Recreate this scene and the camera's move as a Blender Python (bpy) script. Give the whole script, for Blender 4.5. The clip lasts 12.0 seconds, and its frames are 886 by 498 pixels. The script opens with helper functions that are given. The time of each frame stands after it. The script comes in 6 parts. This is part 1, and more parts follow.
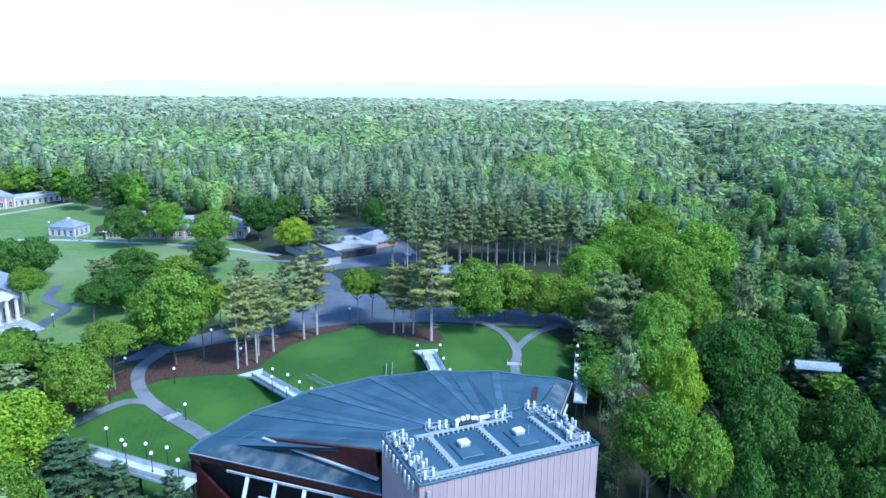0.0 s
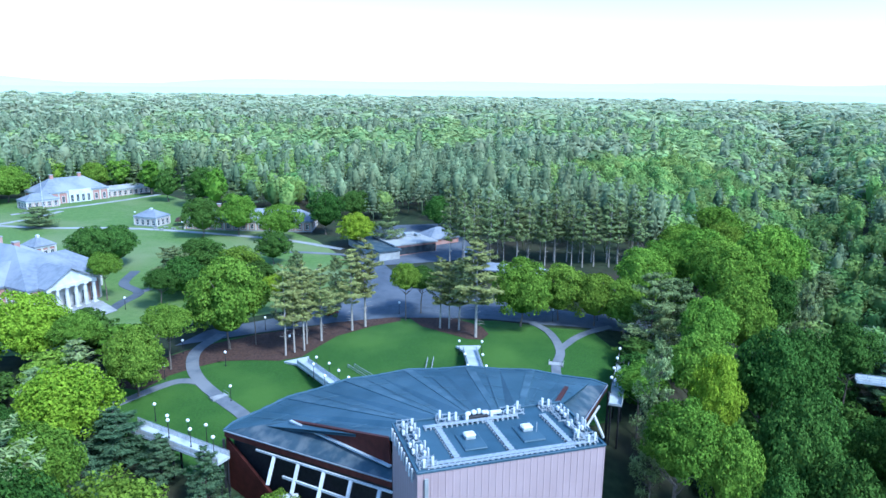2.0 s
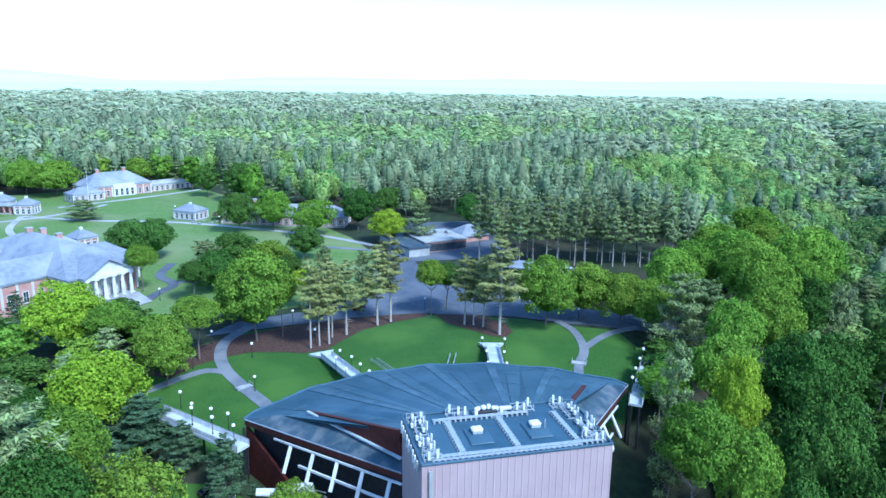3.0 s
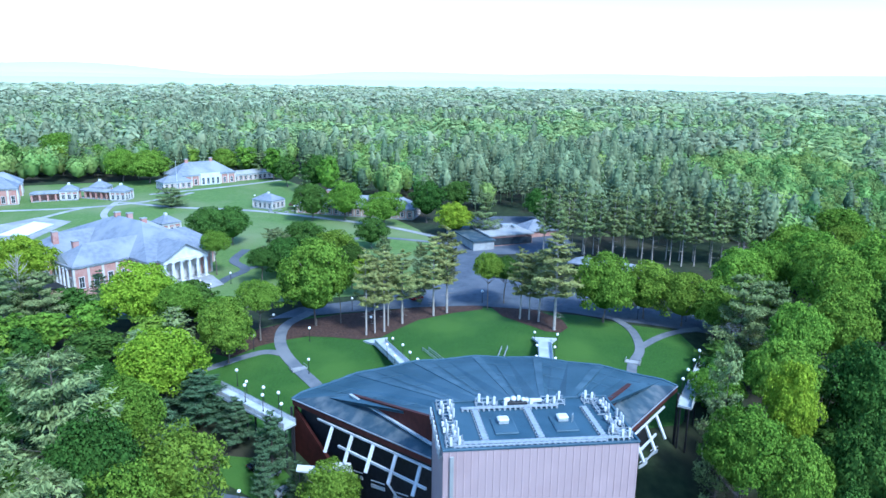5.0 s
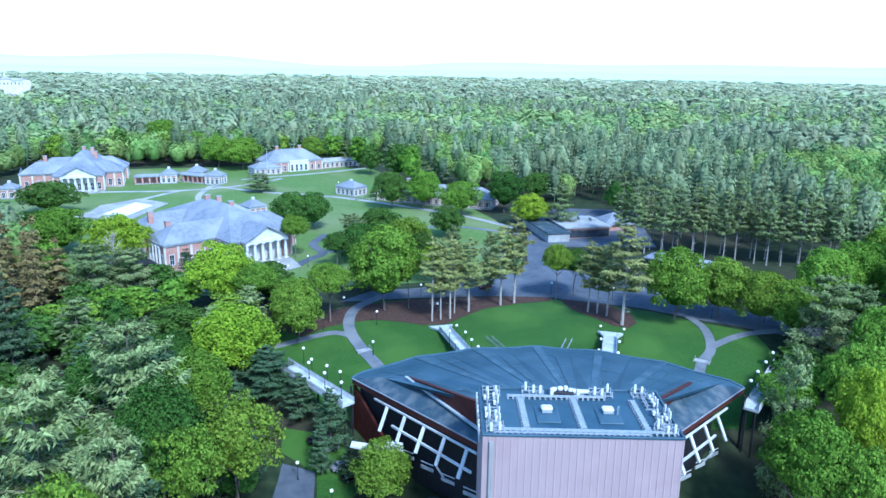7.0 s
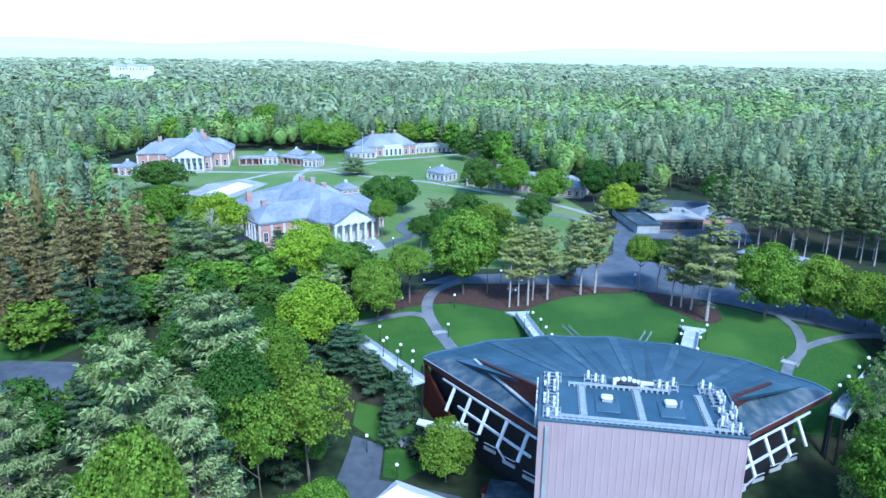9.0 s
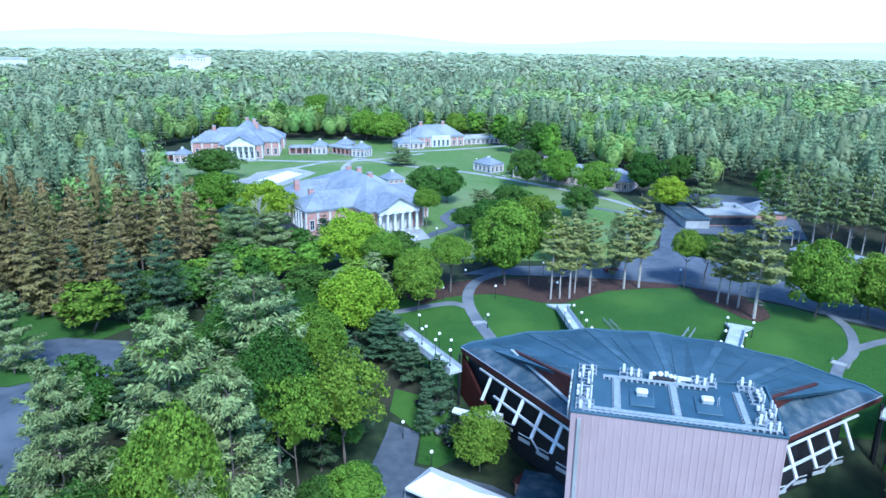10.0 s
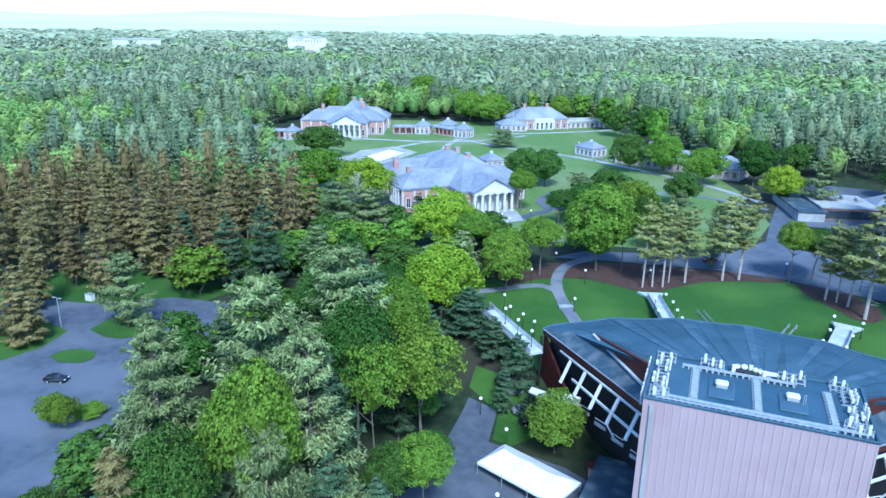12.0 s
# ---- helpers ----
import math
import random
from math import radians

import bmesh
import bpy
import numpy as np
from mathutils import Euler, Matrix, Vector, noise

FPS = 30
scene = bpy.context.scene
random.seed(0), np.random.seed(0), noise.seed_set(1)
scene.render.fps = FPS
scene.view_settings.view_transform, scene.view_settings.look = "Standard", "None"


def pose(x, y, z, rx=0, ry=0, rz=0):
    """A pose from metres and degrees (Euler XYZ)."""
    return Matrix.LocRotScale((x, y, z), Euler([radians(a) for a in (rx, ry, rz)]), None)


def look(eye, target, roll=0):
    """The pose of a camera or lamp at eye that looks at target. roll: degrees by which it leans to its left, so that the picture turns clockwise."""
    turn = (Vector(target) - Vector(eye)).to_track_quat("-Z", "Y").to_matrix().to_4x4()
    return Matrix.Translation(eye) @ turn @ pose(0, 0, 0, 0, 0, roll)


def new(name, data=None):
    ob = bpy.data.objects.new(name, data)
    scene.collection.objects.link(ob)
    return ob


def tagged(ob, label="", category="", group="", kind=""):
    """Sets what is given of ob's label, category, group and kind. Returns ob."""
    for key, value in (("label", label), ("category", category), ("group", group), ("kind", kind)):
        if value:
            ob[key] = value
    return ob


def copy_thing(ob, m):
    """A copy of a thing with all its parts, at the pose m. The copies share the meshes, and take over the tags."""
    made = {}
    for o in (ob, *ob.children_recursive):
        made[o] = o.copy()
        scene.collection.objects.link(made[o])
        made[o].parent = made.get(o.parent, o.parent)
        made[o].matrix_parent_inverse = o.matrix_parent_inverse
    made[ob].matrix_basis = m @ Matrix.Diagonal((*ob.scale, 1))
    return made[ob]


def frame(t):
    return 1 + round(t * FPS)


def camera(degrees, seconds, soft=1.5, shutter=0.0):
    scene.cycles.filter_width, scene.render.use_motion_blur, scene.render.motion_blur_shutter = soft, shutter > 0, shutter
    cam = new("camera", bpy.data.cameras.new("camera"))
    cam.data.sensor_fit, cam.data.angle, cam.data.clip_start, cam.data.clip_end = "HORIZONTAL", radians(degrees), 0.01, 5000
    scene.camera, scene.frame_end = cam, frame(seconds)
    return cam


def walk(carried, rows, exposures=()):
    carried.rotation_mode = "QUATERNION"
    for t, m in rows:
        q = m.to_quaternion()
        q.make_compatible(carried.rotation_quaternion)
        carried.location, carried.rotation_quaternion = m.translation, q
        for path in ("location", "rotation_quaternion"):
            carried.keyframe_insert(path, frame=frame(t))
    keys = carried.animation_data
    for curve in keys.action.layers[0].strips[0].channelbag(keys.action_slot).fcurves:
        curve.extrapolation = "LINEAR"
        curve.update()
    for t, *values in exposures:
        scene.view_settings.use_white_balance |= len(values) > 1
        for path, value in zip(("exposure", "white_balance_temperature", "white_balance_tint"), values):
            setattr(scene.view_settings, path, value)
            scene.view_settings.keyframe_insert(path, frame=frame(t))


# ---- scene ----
cam = camera(64.63, 12.0)
PATH = [
    (0, look((-44.90, -77.79, 73.25), (-4.88, 11.12, 51.03), 0.66)),
    (0.5, look((-42.54, -79.39, 73.29), (-5.29, 10.72, 51.07), 0.65)),
    (1, look((-40.26, -80.89, 73.30), (-5.86, 10.34, 51.07), 0.65)),
    (1.5, look((-38.02, -82.25, 73.30), (-6.46, 9.98, 50.98), 0.69)),
    (2, look((-35.86, -83.46, 73.27), (-7.09, 9.63, 50.77), 0.72)),
    (2.5, look((-33.79, -84.57, 73.26), (-7.83, 9.30, 50.56), 0.74)),
    (3, look((-31.84, -85.60, 73.21), (-8.70, 8.97, 50.35), 0.77)),
    (5, look((-24.63, -88.61, 72.97), (-13.24, 7.88, 49.28), 0.80)),
    (5.5, look((-23.08, -89.14, 72.88), (-14.72, 7.58, 48.88), 0.79)),
    (6, look((-21.59, -89.59, 72.83), (-16.32, 7.25, 48.48), 0.77)),
    (6.5, look((-20.17, -89.97, 72.76), (-18.11, 6.91, 48.05), 0.80)),
    (7, look((-18.85, -90.34, 72.64), (-20.10, 6.46, 47.59), 0.83)),
    (9, look((-14.02, -91.34, 72.41), (-28.93, 3.80, 45.45), 0.80)),
    (9.5, look((-13.10, -91.41, 72.30), (-31.25, 3.00, 44.77), 0.79)),
    (10, look((-12.13, -91.46, 72.06), (-33.74, 2.03, 43.91), 0.85)),
    (10.5, look((-11.12, -91.51, 71.75), (-36.19, 0.93, 43.01), 0.88)),
    (11, look((-10.12, -91.54, 71.49), (-38.60, -0.28, 42.17), 0.89)),
    (11.5, look((-9.18, -91.47, 71.31), (-41.13, -1.56, 41.39), 0.91)),
    (12, look((-8.28, -91.34, 71.22), (-43.66, -2.94, 40.66), 0.87)),
]
walk(cam, PATH, exposures=((0.0, 1.31, 4660, 4), (12.0, 1.24, 4590, 4)))

# ---- world and light ----
world = bpy.data.worlds.new("sky")
scene.world = world
world.use_nodes = True
wn = world.node_tree.nodes
sky = wn.new("ShaderNodeTexSky")
sky.sky_type = "NISHITA"
sky.sun_disc = False
SUN_EL, SUN_AZ = 48.0, 150.0          # degrees; azimuth clockwise from +y
sky.sun_elevation = radians(SUN_EL)
sky.sun_rotation = radians(SUN_AZ)
sky.air_density, sky.dust_density, sky.ozone_density = 1.0, 0.7, 2.0
wn["Background"].inputs["Strength"].default_value = 0.15
world.node_tree.links.new(sky.outputs["Color"], wn["Background"].inputs["Color"])

sun_data = bpy.data.lights.new("sun", "SUN")
sun_data.energy = 2.3
sun_data.angle = radians(12)
sun_data.color = (1.0, 0.93, 0.82)
sun = new("sun", sun_data)
az, el = radians(SUN_AZ), radians(SUN_EL)
sun.matrix_basis = look((200 * math.sin(az) * math.cos(el), 200 * math.cos(az) * math.cos(el), 200 * math.sin(el)), (0, 0, 0))


# ---- materials ----
def ramp_mat(name, dark, light, scale=1.0, rough=0.85, metal=0.0, bump=0.0, bump_scale=8.0, detail=6.0, objvar=0.0,
             patch=None, patch_scale=0.05, island=0.0, coords="Object", spec=0.3):
    """Two-scale noise between two base colours, with an optional larger patch colour and a fine relief."""
    m = bpy.data.materials.new(name)
    m.use_nodes = True
    n, l = m.node_tree.nodes, m.node_tree.links
    b = n["Principled BSDF"]
    b.inputs["Roughness"].default_value = rough
    b.inputs["Metallic"].default_value = metal
    b.inputs["Specular IOR Level"].default_value = spec
    tc = n.new("ShaderNodeTexCoord")
    t1 = n.new("ShaderNodeTexNoise")
    t1.inputs["Scale"].default_value = scale
    t1.inputs["Detail"].default_value = detail
    l.new(tc.outputs[coords], t1.inputs["Vector"])
    mix = n.new("ShaderNodeMix")
    mix.data_type = "RGBA"
    mix.inputs[6].default_value = (*dark, 1)
    mix.inputs[7].default_value = (*light, 1)
    mr = n.new("ShaderNodeMapRange")
    mr.inputs[1].default_value, mr.inputs[2].default_value = 0.3, 0.7
    l.new(t1.outputs["Fac"], mr.inputs[0])
    l.new(mr.outputs[0], mix.inputs[0])
    out = mix.outputs[2]
    if patch:
        t2 = n.new("ShaderNodeTexNoise")
        t2.inputs["Scale"].default_value = patch_scale
        t2.inputs["Detail"].default_value = 3
        l.new(tc.outputs[coords], t2.inputs["Vector"])
        mr2 = n.new("ShaderNodeMapRange")
        mr2.inputs[1].default_value, mr2.inputs[2].default_value = 0.45, 0.65
        mix2 = n.new("ShaderNodeMix")
        mix2.data_type = "RGBA"
        mix2.inputs[7].default_value = (*patch, 1)
        l.new(t2.outputs["Fac"], mr2.inputs[0])
        l.new(mr2.outputs[0], mix2.inputs[0])
        l.new(out, mix2.inputs[6])
        out = mix2.outputs[2]
    if objvar or island:
        hsv = n.new("ShaderNodeHueSaturation")
        if objvar:
            oi = n.new("ShaderNodeObjectInfo")
            r1 = n.new("ShaderNodeMapRange")
            r1.inputs[3].default_value, r1.inputs[4].default_value = 1 - objvar, 1 + objvar
            l.new(oi.outputs["Random"], r1.inputs[0])
            l.new(r1.outputs[0], hsv.inputs["Value"])
        else:
            ge = n.new("ShaderNodeNewGeometry")
            r1 = n.new("ShaderNodeMapRange")
            r1.inputs[3].default_value, r1.inputs[4].default_value = 1 - island, 1 + island
            l.new(ge.outputs["Random Per Island"], r1.inputs[0])
            l.new(r1.outputs[0], hsv.inputs["Value"])
        l.new(out, hsv.inputs["Color"])
        out = hsv.outputs["Color"]
    l.new(out, b.inputs["Base Color"])
    if bump:
        t3 = n.new("ShaderNodeTexNoise")
        t3.inputs["Scale"].default_value = bump_scale
        t3.inputs["Detail"].default_value = 4
        l.new(tc.outputs[coords], t3.inputs["Vector"])
        bp = n.new("ShaderNodeBump")
        bp.inputs["Strength"].default_value = bump
        bp.inputs["Distance"].default_value = 0.2
        l.new(t3.outputs["Fac"], bp.inputs["Height"])
        l.new(bp.outputs[0], b.inputs["Normal"])
    return m


def leaf_mat(name, dark, light, hue=0.012, val=0.2, transl=0.3, grain=0.35, crown=0.0):
    """Leaves: colour varies leaf by leaf and tree by tree, and some light passes through.
    crown > 0 gives joined woods a tint for each patch of ground about one crown wide."""
    m = bpy.data.materials.new(name)
    m.use_nodes = True
    n, l = m.node_tree.nodes, m.node_tree.links
    n.remove(n["Principled BSDF"])

    def ranged(source, lo, hi):
        r = n.new("ShaderNodeMapRange")
        r.inputs[3].default_value, r.inputs[4].default_value = lo, hi
        l.new(source, r.inputs[0])
        return r.outputs[0]

    tc = n.new("ShaderNodeTexCoord")
    ge = n.new("ShaderNodeNewGeometry")
    mix = n.new("ShaderNodeMix")
    mix.data_type = "RGBA"
    mix.inputs[6].default_value = (*dark, 1)
    mix.inputs[7].default_value = (*light, 1)
    no = n.new("ShaderNodeTexNoise")
    no.inputs["Scale"].default_value = grain
    l.new(tc.outputs["Object"], no.inputs["Vector"])
    add = n.new("ShaderNodeMath")
    add.operation = "ADD"
    l.new(ranged(ge.outputs["Random Per Island"], 0.0, 0.4 if crown else 0.75), add.inputs[0])
    l.new(no.outputs["Fac"], add.inputs[1])
    mr = n.new("ShaderNodeMapRange")
    mr.inputs[1].default_value, mr.inputs[2].default_value = (0.2, 1.0) if crown else (0.3, 1.1)
    l.new(add.outputs[0], mr.inputs[0])
    l.new(mr.outputs[0], mix.inputs[0])
    hsv = n.new("ShaderNodeHueSaturation")
    if crown:
        vo = n.new("ShaderNodeTexVoronoi")
        vo.voronoi_dimensions = "2D"
        vo.inputs["Scale"].default_value = 1 / crown
        l.new(tc.outputs["Object"], vo.inputs["Vector"])
        sep = n.new("ShaderNodeSeparateColor")
        l.new(vo.outputs["Color"], sep.inputs[0])
        one, two = sep.outputs[0], sep.outputs[1]
    else:
        oi = n.new("ShaderNodeObjectInfo")
        mul = n.new("ShaderNodeMath")
        mul.operation = "MULTIPLY"
        mul.inputs[1].default_value = 7.31
        fr = n.new("ShaderNodeMath")
        fr.operation = "FRACT"
        l.new(oi.outputs["Random"], mul.inputs[0])
        l.new(mul.outputs[0], fr.inputs[0])
        one, two = oi.outputs["Random"], fr.outputs[0]
    l.new(ranged(one, 0.5 - hue, 0.5 + hue), hsv.inputs["Hue"])
    l.new(ranged(two, 1 - val, 1 + val), hsv.inputs["Value"])
    l.new(mix.outputs[2], hsv.inputs["Color"])
    d = n.new("ShaderNodeBsdfDiffuse")
    t = n.new("ShaderNodeBsdfTranslucent")
    l.new(hsv.outputs["Color"], d.inputs["Color"])
    l.new(hsv.outputs["Color"], t.inputs["Color"])
    mx = n.new("ShaderNodeMixShader")
    mx.inputs[0].default_value = transl
    l.new(d.outputs[0], mx.inputs[1])
    l.new(t.outputs[0], mx.inputs[2])
    l.new(mx.outputs[0], n["Material Output"].inputs["Surface"])
    return m


M_FLOOR = ramp_mat("leaf_litter", (0.012, 0.022, 0.008), (0.035, 0.05, 0.018), 0.4, 0.95, patch=(0.04, 0.035, 0.02), patch_scale=0.04)
M_GRASS = ramp_mat("lawn_grass", (0.024, 0.068, 0.007), (0.048, 0.112, 0.012), 2.2, 0.9, bump=0.7, bump_scale=6, patch=(0.064, 0.13, 0.016), patch_scale=0.05)
M_GRASS2 = ramp_mat("open_green_grass", (0.085, 0.15, 0.03), (0.13, 0.2, 0.045), 0.6, 0.9, bump=0.4, bump_scale=5, patch=(0.17, 0.21, 0.08), patch_scale=0.03)
M_MULCH = ramp_mat("bark_mulch", (0.035, 0.02, 0.014), (0.09, 0.05, 0.035), 1.5, 0.95, bump=0.6, bump_scale=9)
M_ASPHALT = ramp_mat("asphalt", (0.062, 0.072, 0.09), (0.095, 0.108, 0.13), 0.5, 0.8, bump=0.2, bump_scale=12, patch=(0.12, 0.13, 0.15), patch_scale=0.08)
M_PATH = ramp_mat("path_asphalt", (0.11, 0.12, 0.135), (0.16, 0.17, 0.185), 0.6, 0.85, bump=0.2, bump_scale=12, patch=(0.19, 0.195, 0.2), patch_scale=0.1)
M_CONC = ramp_mat("pale_concrete", (0.3, 0.3, 0.29), (0.4, 0.4, 0.385), 0.5, 0.8, bump=0.15, bump_scale=10, patch=(0.26, 0.26, 0.25), patch_scale=0.15)
# the blue of the reflected sky is mixed into this base colour
M_ROOF = ramp_mat("membrane_roof", (0.028, 0.06, 0.086), (0.046, 0.086, 0.118), 0.35, 0.45, bump=0.15, bump_scale=4, patch=(0.062, 0.106, 0.14), patch_scale=0.07)
M_ROOF_WORN = ramp_mat("worn_roof", (0.03, 0.052, 0.07), (0.058, 0.085, 0.105), 0.5, 0.55, patch=(0.12, 0.135, 0.14), patch_scale=0.35)
M_SEAM = ramp_mat("roof_seam", (0.055, 0.098, 0.13), (0.09, 0.138, 0.172), 0.8, 0.5)
# lighter copy of the roof: light caught by the folds is in the colour
M_FOLD = ramp_mat("lit_roof_fold", (0.036, 0.07, 0.097), (0.06, 0.104, 0.136), 0.5, 0.5, patch=(0.085, 0.13, 0.162), patch_scale=0.2)
M_RUST = ramp_mat("red_brown_cladding", (0.05, 0.012, 0.008), (0.085, 0.02, 0.014), 0.8, 0.7, bump=0.1, bump_scale=3)
M_PINK = ramp_mat("ribbed_pale_cladding", (0.335, 0.245, 0.24), (0.39, 0.29, 0.285), 0.25, 0.55, patch=(0.36, 0.27, 0.265), patch_scale=0.1)
M_WHITE = ramp_mat("white_paint", (0.56, 0.56, 0.55), (0.68, 0.68, 0.67), 0.8, 0.5, patch=(0.48, 0.48, 0.47), patch_scale=0.3)
M_STEEL = ramp_mat("galvanised_steel", (0.28, 0.3, 0.31), (0.42, 0.44, 0.45), 2, 0.45, metal=0.3)
M_DARK = ramp_mat("dark_metal_and_hall_shade", (0.015, 0.015, 0.017), (0.03, 0.03, 0.034), 1.5, 0.5)
M_BRICK = ramp_mat("red_brick", (0.33, 0.16, 0.125), (0.44, 0.25, 0.205), 2.5, 0.85, patch=(0.41, 0.26, 0.22), patch_scale=0.4)
M_STONE = ramp_mat("cream_stone", (0.5, 0.47, 0.42), (0.62, 0.59, 0.53), 0.8, 0.75, bump=0.1, bump_scale=6, patch=(0.46, 0.43, 0.38), patch_scale=0.3)
M_SLATE = ramp_mat("grey_slate", (0.16, 0.175, 0.2), (0.24, 0.255, 0.285), 0.7, 0.6, bump=0.3, bump_scale=5, patch=(0.28, 0.29, 0.31), patch_scale=0.1)
M_BARK = ramp_mat("bark", (0.11, 0.085, 0.065), (0.2, 0.17, 0.14), 3, 0.9, bump=0.4, bump_scale=10)
M_PALEBARK = ramp_mat("pale_bark", (0.3, 0.26, 0.22), (0.45, 0.4, 0.35), 3, 0.9, bump=0.4, bump_scale=10)
M_GLASS = ramp_mat("dark_window_glass", (0.02, 0.025, 0.03), (0.05, 0.06, 0.07), 0.5, 0.08, spec=0.6)
M_TENT = ramp_mat("white_canvas", (0.64, 0.65, 0.66), (0.72, 0.72, 0.72), 0.3, 0.6)
M_DECK = ramp_mat("pale_deck", (0.42, 0.45, 0.46), (0.52, 0.55, 0.56), 0.6, 0.6, bump=0.1, bump_scale=8, patch=(0.36, 0.39, 0.41), patch_scale=0.2)
M_WATER = ramp_mat("pool_cover", (0.72, 0.72, 0.7), (0.82, 0.82, 0.8), 0.2, 0.4)
# yellowish needles, lightened so the sun on the tall pines is in the colour
L_TALLPINE = leaf_mat("sunny_pine_needles", (0.09, 0.115, 0.035), (0.35, 0.36, 0.12), 0.01, 0.15, 0.2)
L_MAPLE = leaf_mat("maple_leaves", (0.034, 0.082, 0.01), (0.20, 0.31, 0.036), 0.014, 0.18, 0.22)
L_YELLOW = leaf_mat("yellow_green_leaves", (0.08, 0.15, 0.01), (0.33, 0.43, 0.03), 0.01, 0.1, 0.25)
# dark green oak, deepened so that the ravine's shade is in the colour
L_OAK = leaf_mat("oak_leaves", (0.012, 0.032, 0.007), (0.09, 0.165, 0.03), 0.012, 0.2, 0.15)
L_PINE = leaf_mat("pine_needles", (0.018, 0.038, 0.013), (0.255, 0.31, 0.115), 0.012, 0.18, 0.1)
L_BLUEPINE = leaf_mat("dark_pine_needles", (0.012, 0.03, 0.016), (0.105, 0.16, 0.076), 0.01, 0.18, 0.1)
L_SPRUCE = leaf_mat("brown_spruce_needles", (0.055, 0.052, 0.02), (0.27, 0.22, 0.085), 0.012, 0.25, 0.15)


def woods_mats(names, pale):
    """The leaf materials of one belt of woods: pale sets how much grey-green distance haze is mixed into their colours.
    """
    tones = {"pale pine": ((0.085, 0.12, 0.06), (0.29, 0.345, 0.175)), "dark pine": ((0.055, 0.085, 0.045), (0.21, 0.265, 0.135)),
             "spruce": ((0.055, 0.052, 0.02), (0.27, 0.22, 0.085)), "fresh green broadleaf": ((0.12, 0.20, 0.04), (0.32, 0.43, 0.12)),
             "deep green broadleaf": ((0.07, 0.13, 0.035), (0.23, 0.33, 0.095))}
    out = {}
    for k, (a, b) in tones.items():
        hazed_a = [p + (q - p) * pale for p, q in zip(a, (0.44, 0.46, 0.30))]
        hazed_b = [p + (q - p) * pale for p, q in zip(b, (0.66, 0.70, 0.46))]
        out[k] = leaf_mat(names + "_" + k.replace(" ", "_"), hazed_a, hazed_b, 0.02, 0.24 * (1 - 0.6 * pale), 0.25 + 0.2 * pale, 0.06, 11.0 + 16 * pale)
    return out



# ---- building helpers ----
def mesh_of(name, verts, faces, mat=None, smooth=False):
    me = bpy.data.meshes.new(name)
    me.from_pydata([tuple(v) for v in verts], [], [tuple(f) for f in faces])
    if mat:
        me.materials.append(mat)
    if smooth:
        for p in me.polygons:
            p.use_smooth = True
    return me


def part(name, bm, mat, parent, label=""):
    """Links a bmesh (or a mesh) as one mesh object under a thing or a part."""
    if isinstance(bm, bmesh.types.BMesh):
        me = bpy.data.meshes.new(name)
        bm.normal_update()
        bm.to_mesh(me)
        bm.free()
        me.materials.append(mat)
    else:
        me = bm
        if mat and not me.materials:
            me.materials.append(mat)
    ob = new(name, me)
    ob.parent = parent
    if label:
        tagged(ob, label=label)
    return ob


def thing(name, label, category, m=None, group="", kind=""):
    e = new(name, None)
    e.empty_display_size = 0.5
    if m is not None:
        e.matrix_basis = m
    return tagged(e, label, category, group, kind)


def setting(name, bm, mat, label, category, kind="structure"):
    ob = part(name, bm, mat, None)
    return tagged(ob, label, category, kind=kind)


def box(bm, x0, y0, z0, x1, y1, z1, m=None, bevel=0.0):
    r = bmesh.ops.create_cube(bm, size=1.0)
    vs = r["verts"]
    bmesh.ops.scale(bm, verts=vs, vec=(x1 - x0, y1 - y0, z1 - z0))
    bmesh.ops.translate(bm, verts=vs, vec=((x0 + x1) / 2, (y0 + y1) / 2, (z0 + z1) / 2))
    if bevel:
        es = list({e for v in vs for e in v.link_edges})
        vs = list({v for f in bmesh.ops.bevel(bm, geom=es, offset=bevel, segments=1, affect="EDGES")["faces"] for v in f.verts} | {v for v in vs if v.is_valid})
    if m is not None:
        bmesh.ops.transform(bm, matrix=m, verts=vs)
    return vs


def boxed(x0, y0, z0, x1, y1, z1, m=None, bevel=0.0):
    bm = bmesh.new()
    box(bm, x0, y0, z0, x1, y1, z1, m, bevel)
    return bm


def beam(bm, a, b, w, h):
    """A straight square bar from a to b, w wide and h deep."""
    a, b = Vector(a), Vector(b)
    d = b - a
    q = d.to_track_quat("Z", "Y").to_matrix().to_4x4()
    box(bm, -w / 2, -h / 2, 0, w / 2, h / 2, d.length, Matrix.Translation(a) @ q)


def beamed(a, b, w, h):
    bm = bmesh.new()
    beam(bm, a, b, w, h)
    return bm


def tube(bm, pts, r0, r1, n=7):
    """A tapered round bar along points."""
    pts = [Vector(p) for p in pts]
    rings = []
    for i, p in enumerate(pts):
        d = (pts[min(i + 1, len(pts) - 1)] - pts[max(i - 1, 0)]).normalized()
        q = d.to_track_quat("Z", "Y").to_matrix()
        r = r0 + (r1 - r0) * i / (len(pts) - 1)
        rings.append([bm.verts.new(p + q @ Vector((r * math.cos(2 * math.pi * k / n), r * math.sin(2 * math.pi * k / n), 0))) for k in range(n)])
    for a, b in zip(rings, rings[1:]):
        for k in range(n):
            bm.faces.new((a[k], a[(k + 1) % n], b[(k + 1) % n], b[k]))
    bm.faces.new(rings[-1])
    bm.faces.new(rings[0][::-1])


def tubed(pts, r0, r1, n=7):
    bm = bmesh.new()
    tube(bm, pts, r0, r1, n)
    return bm


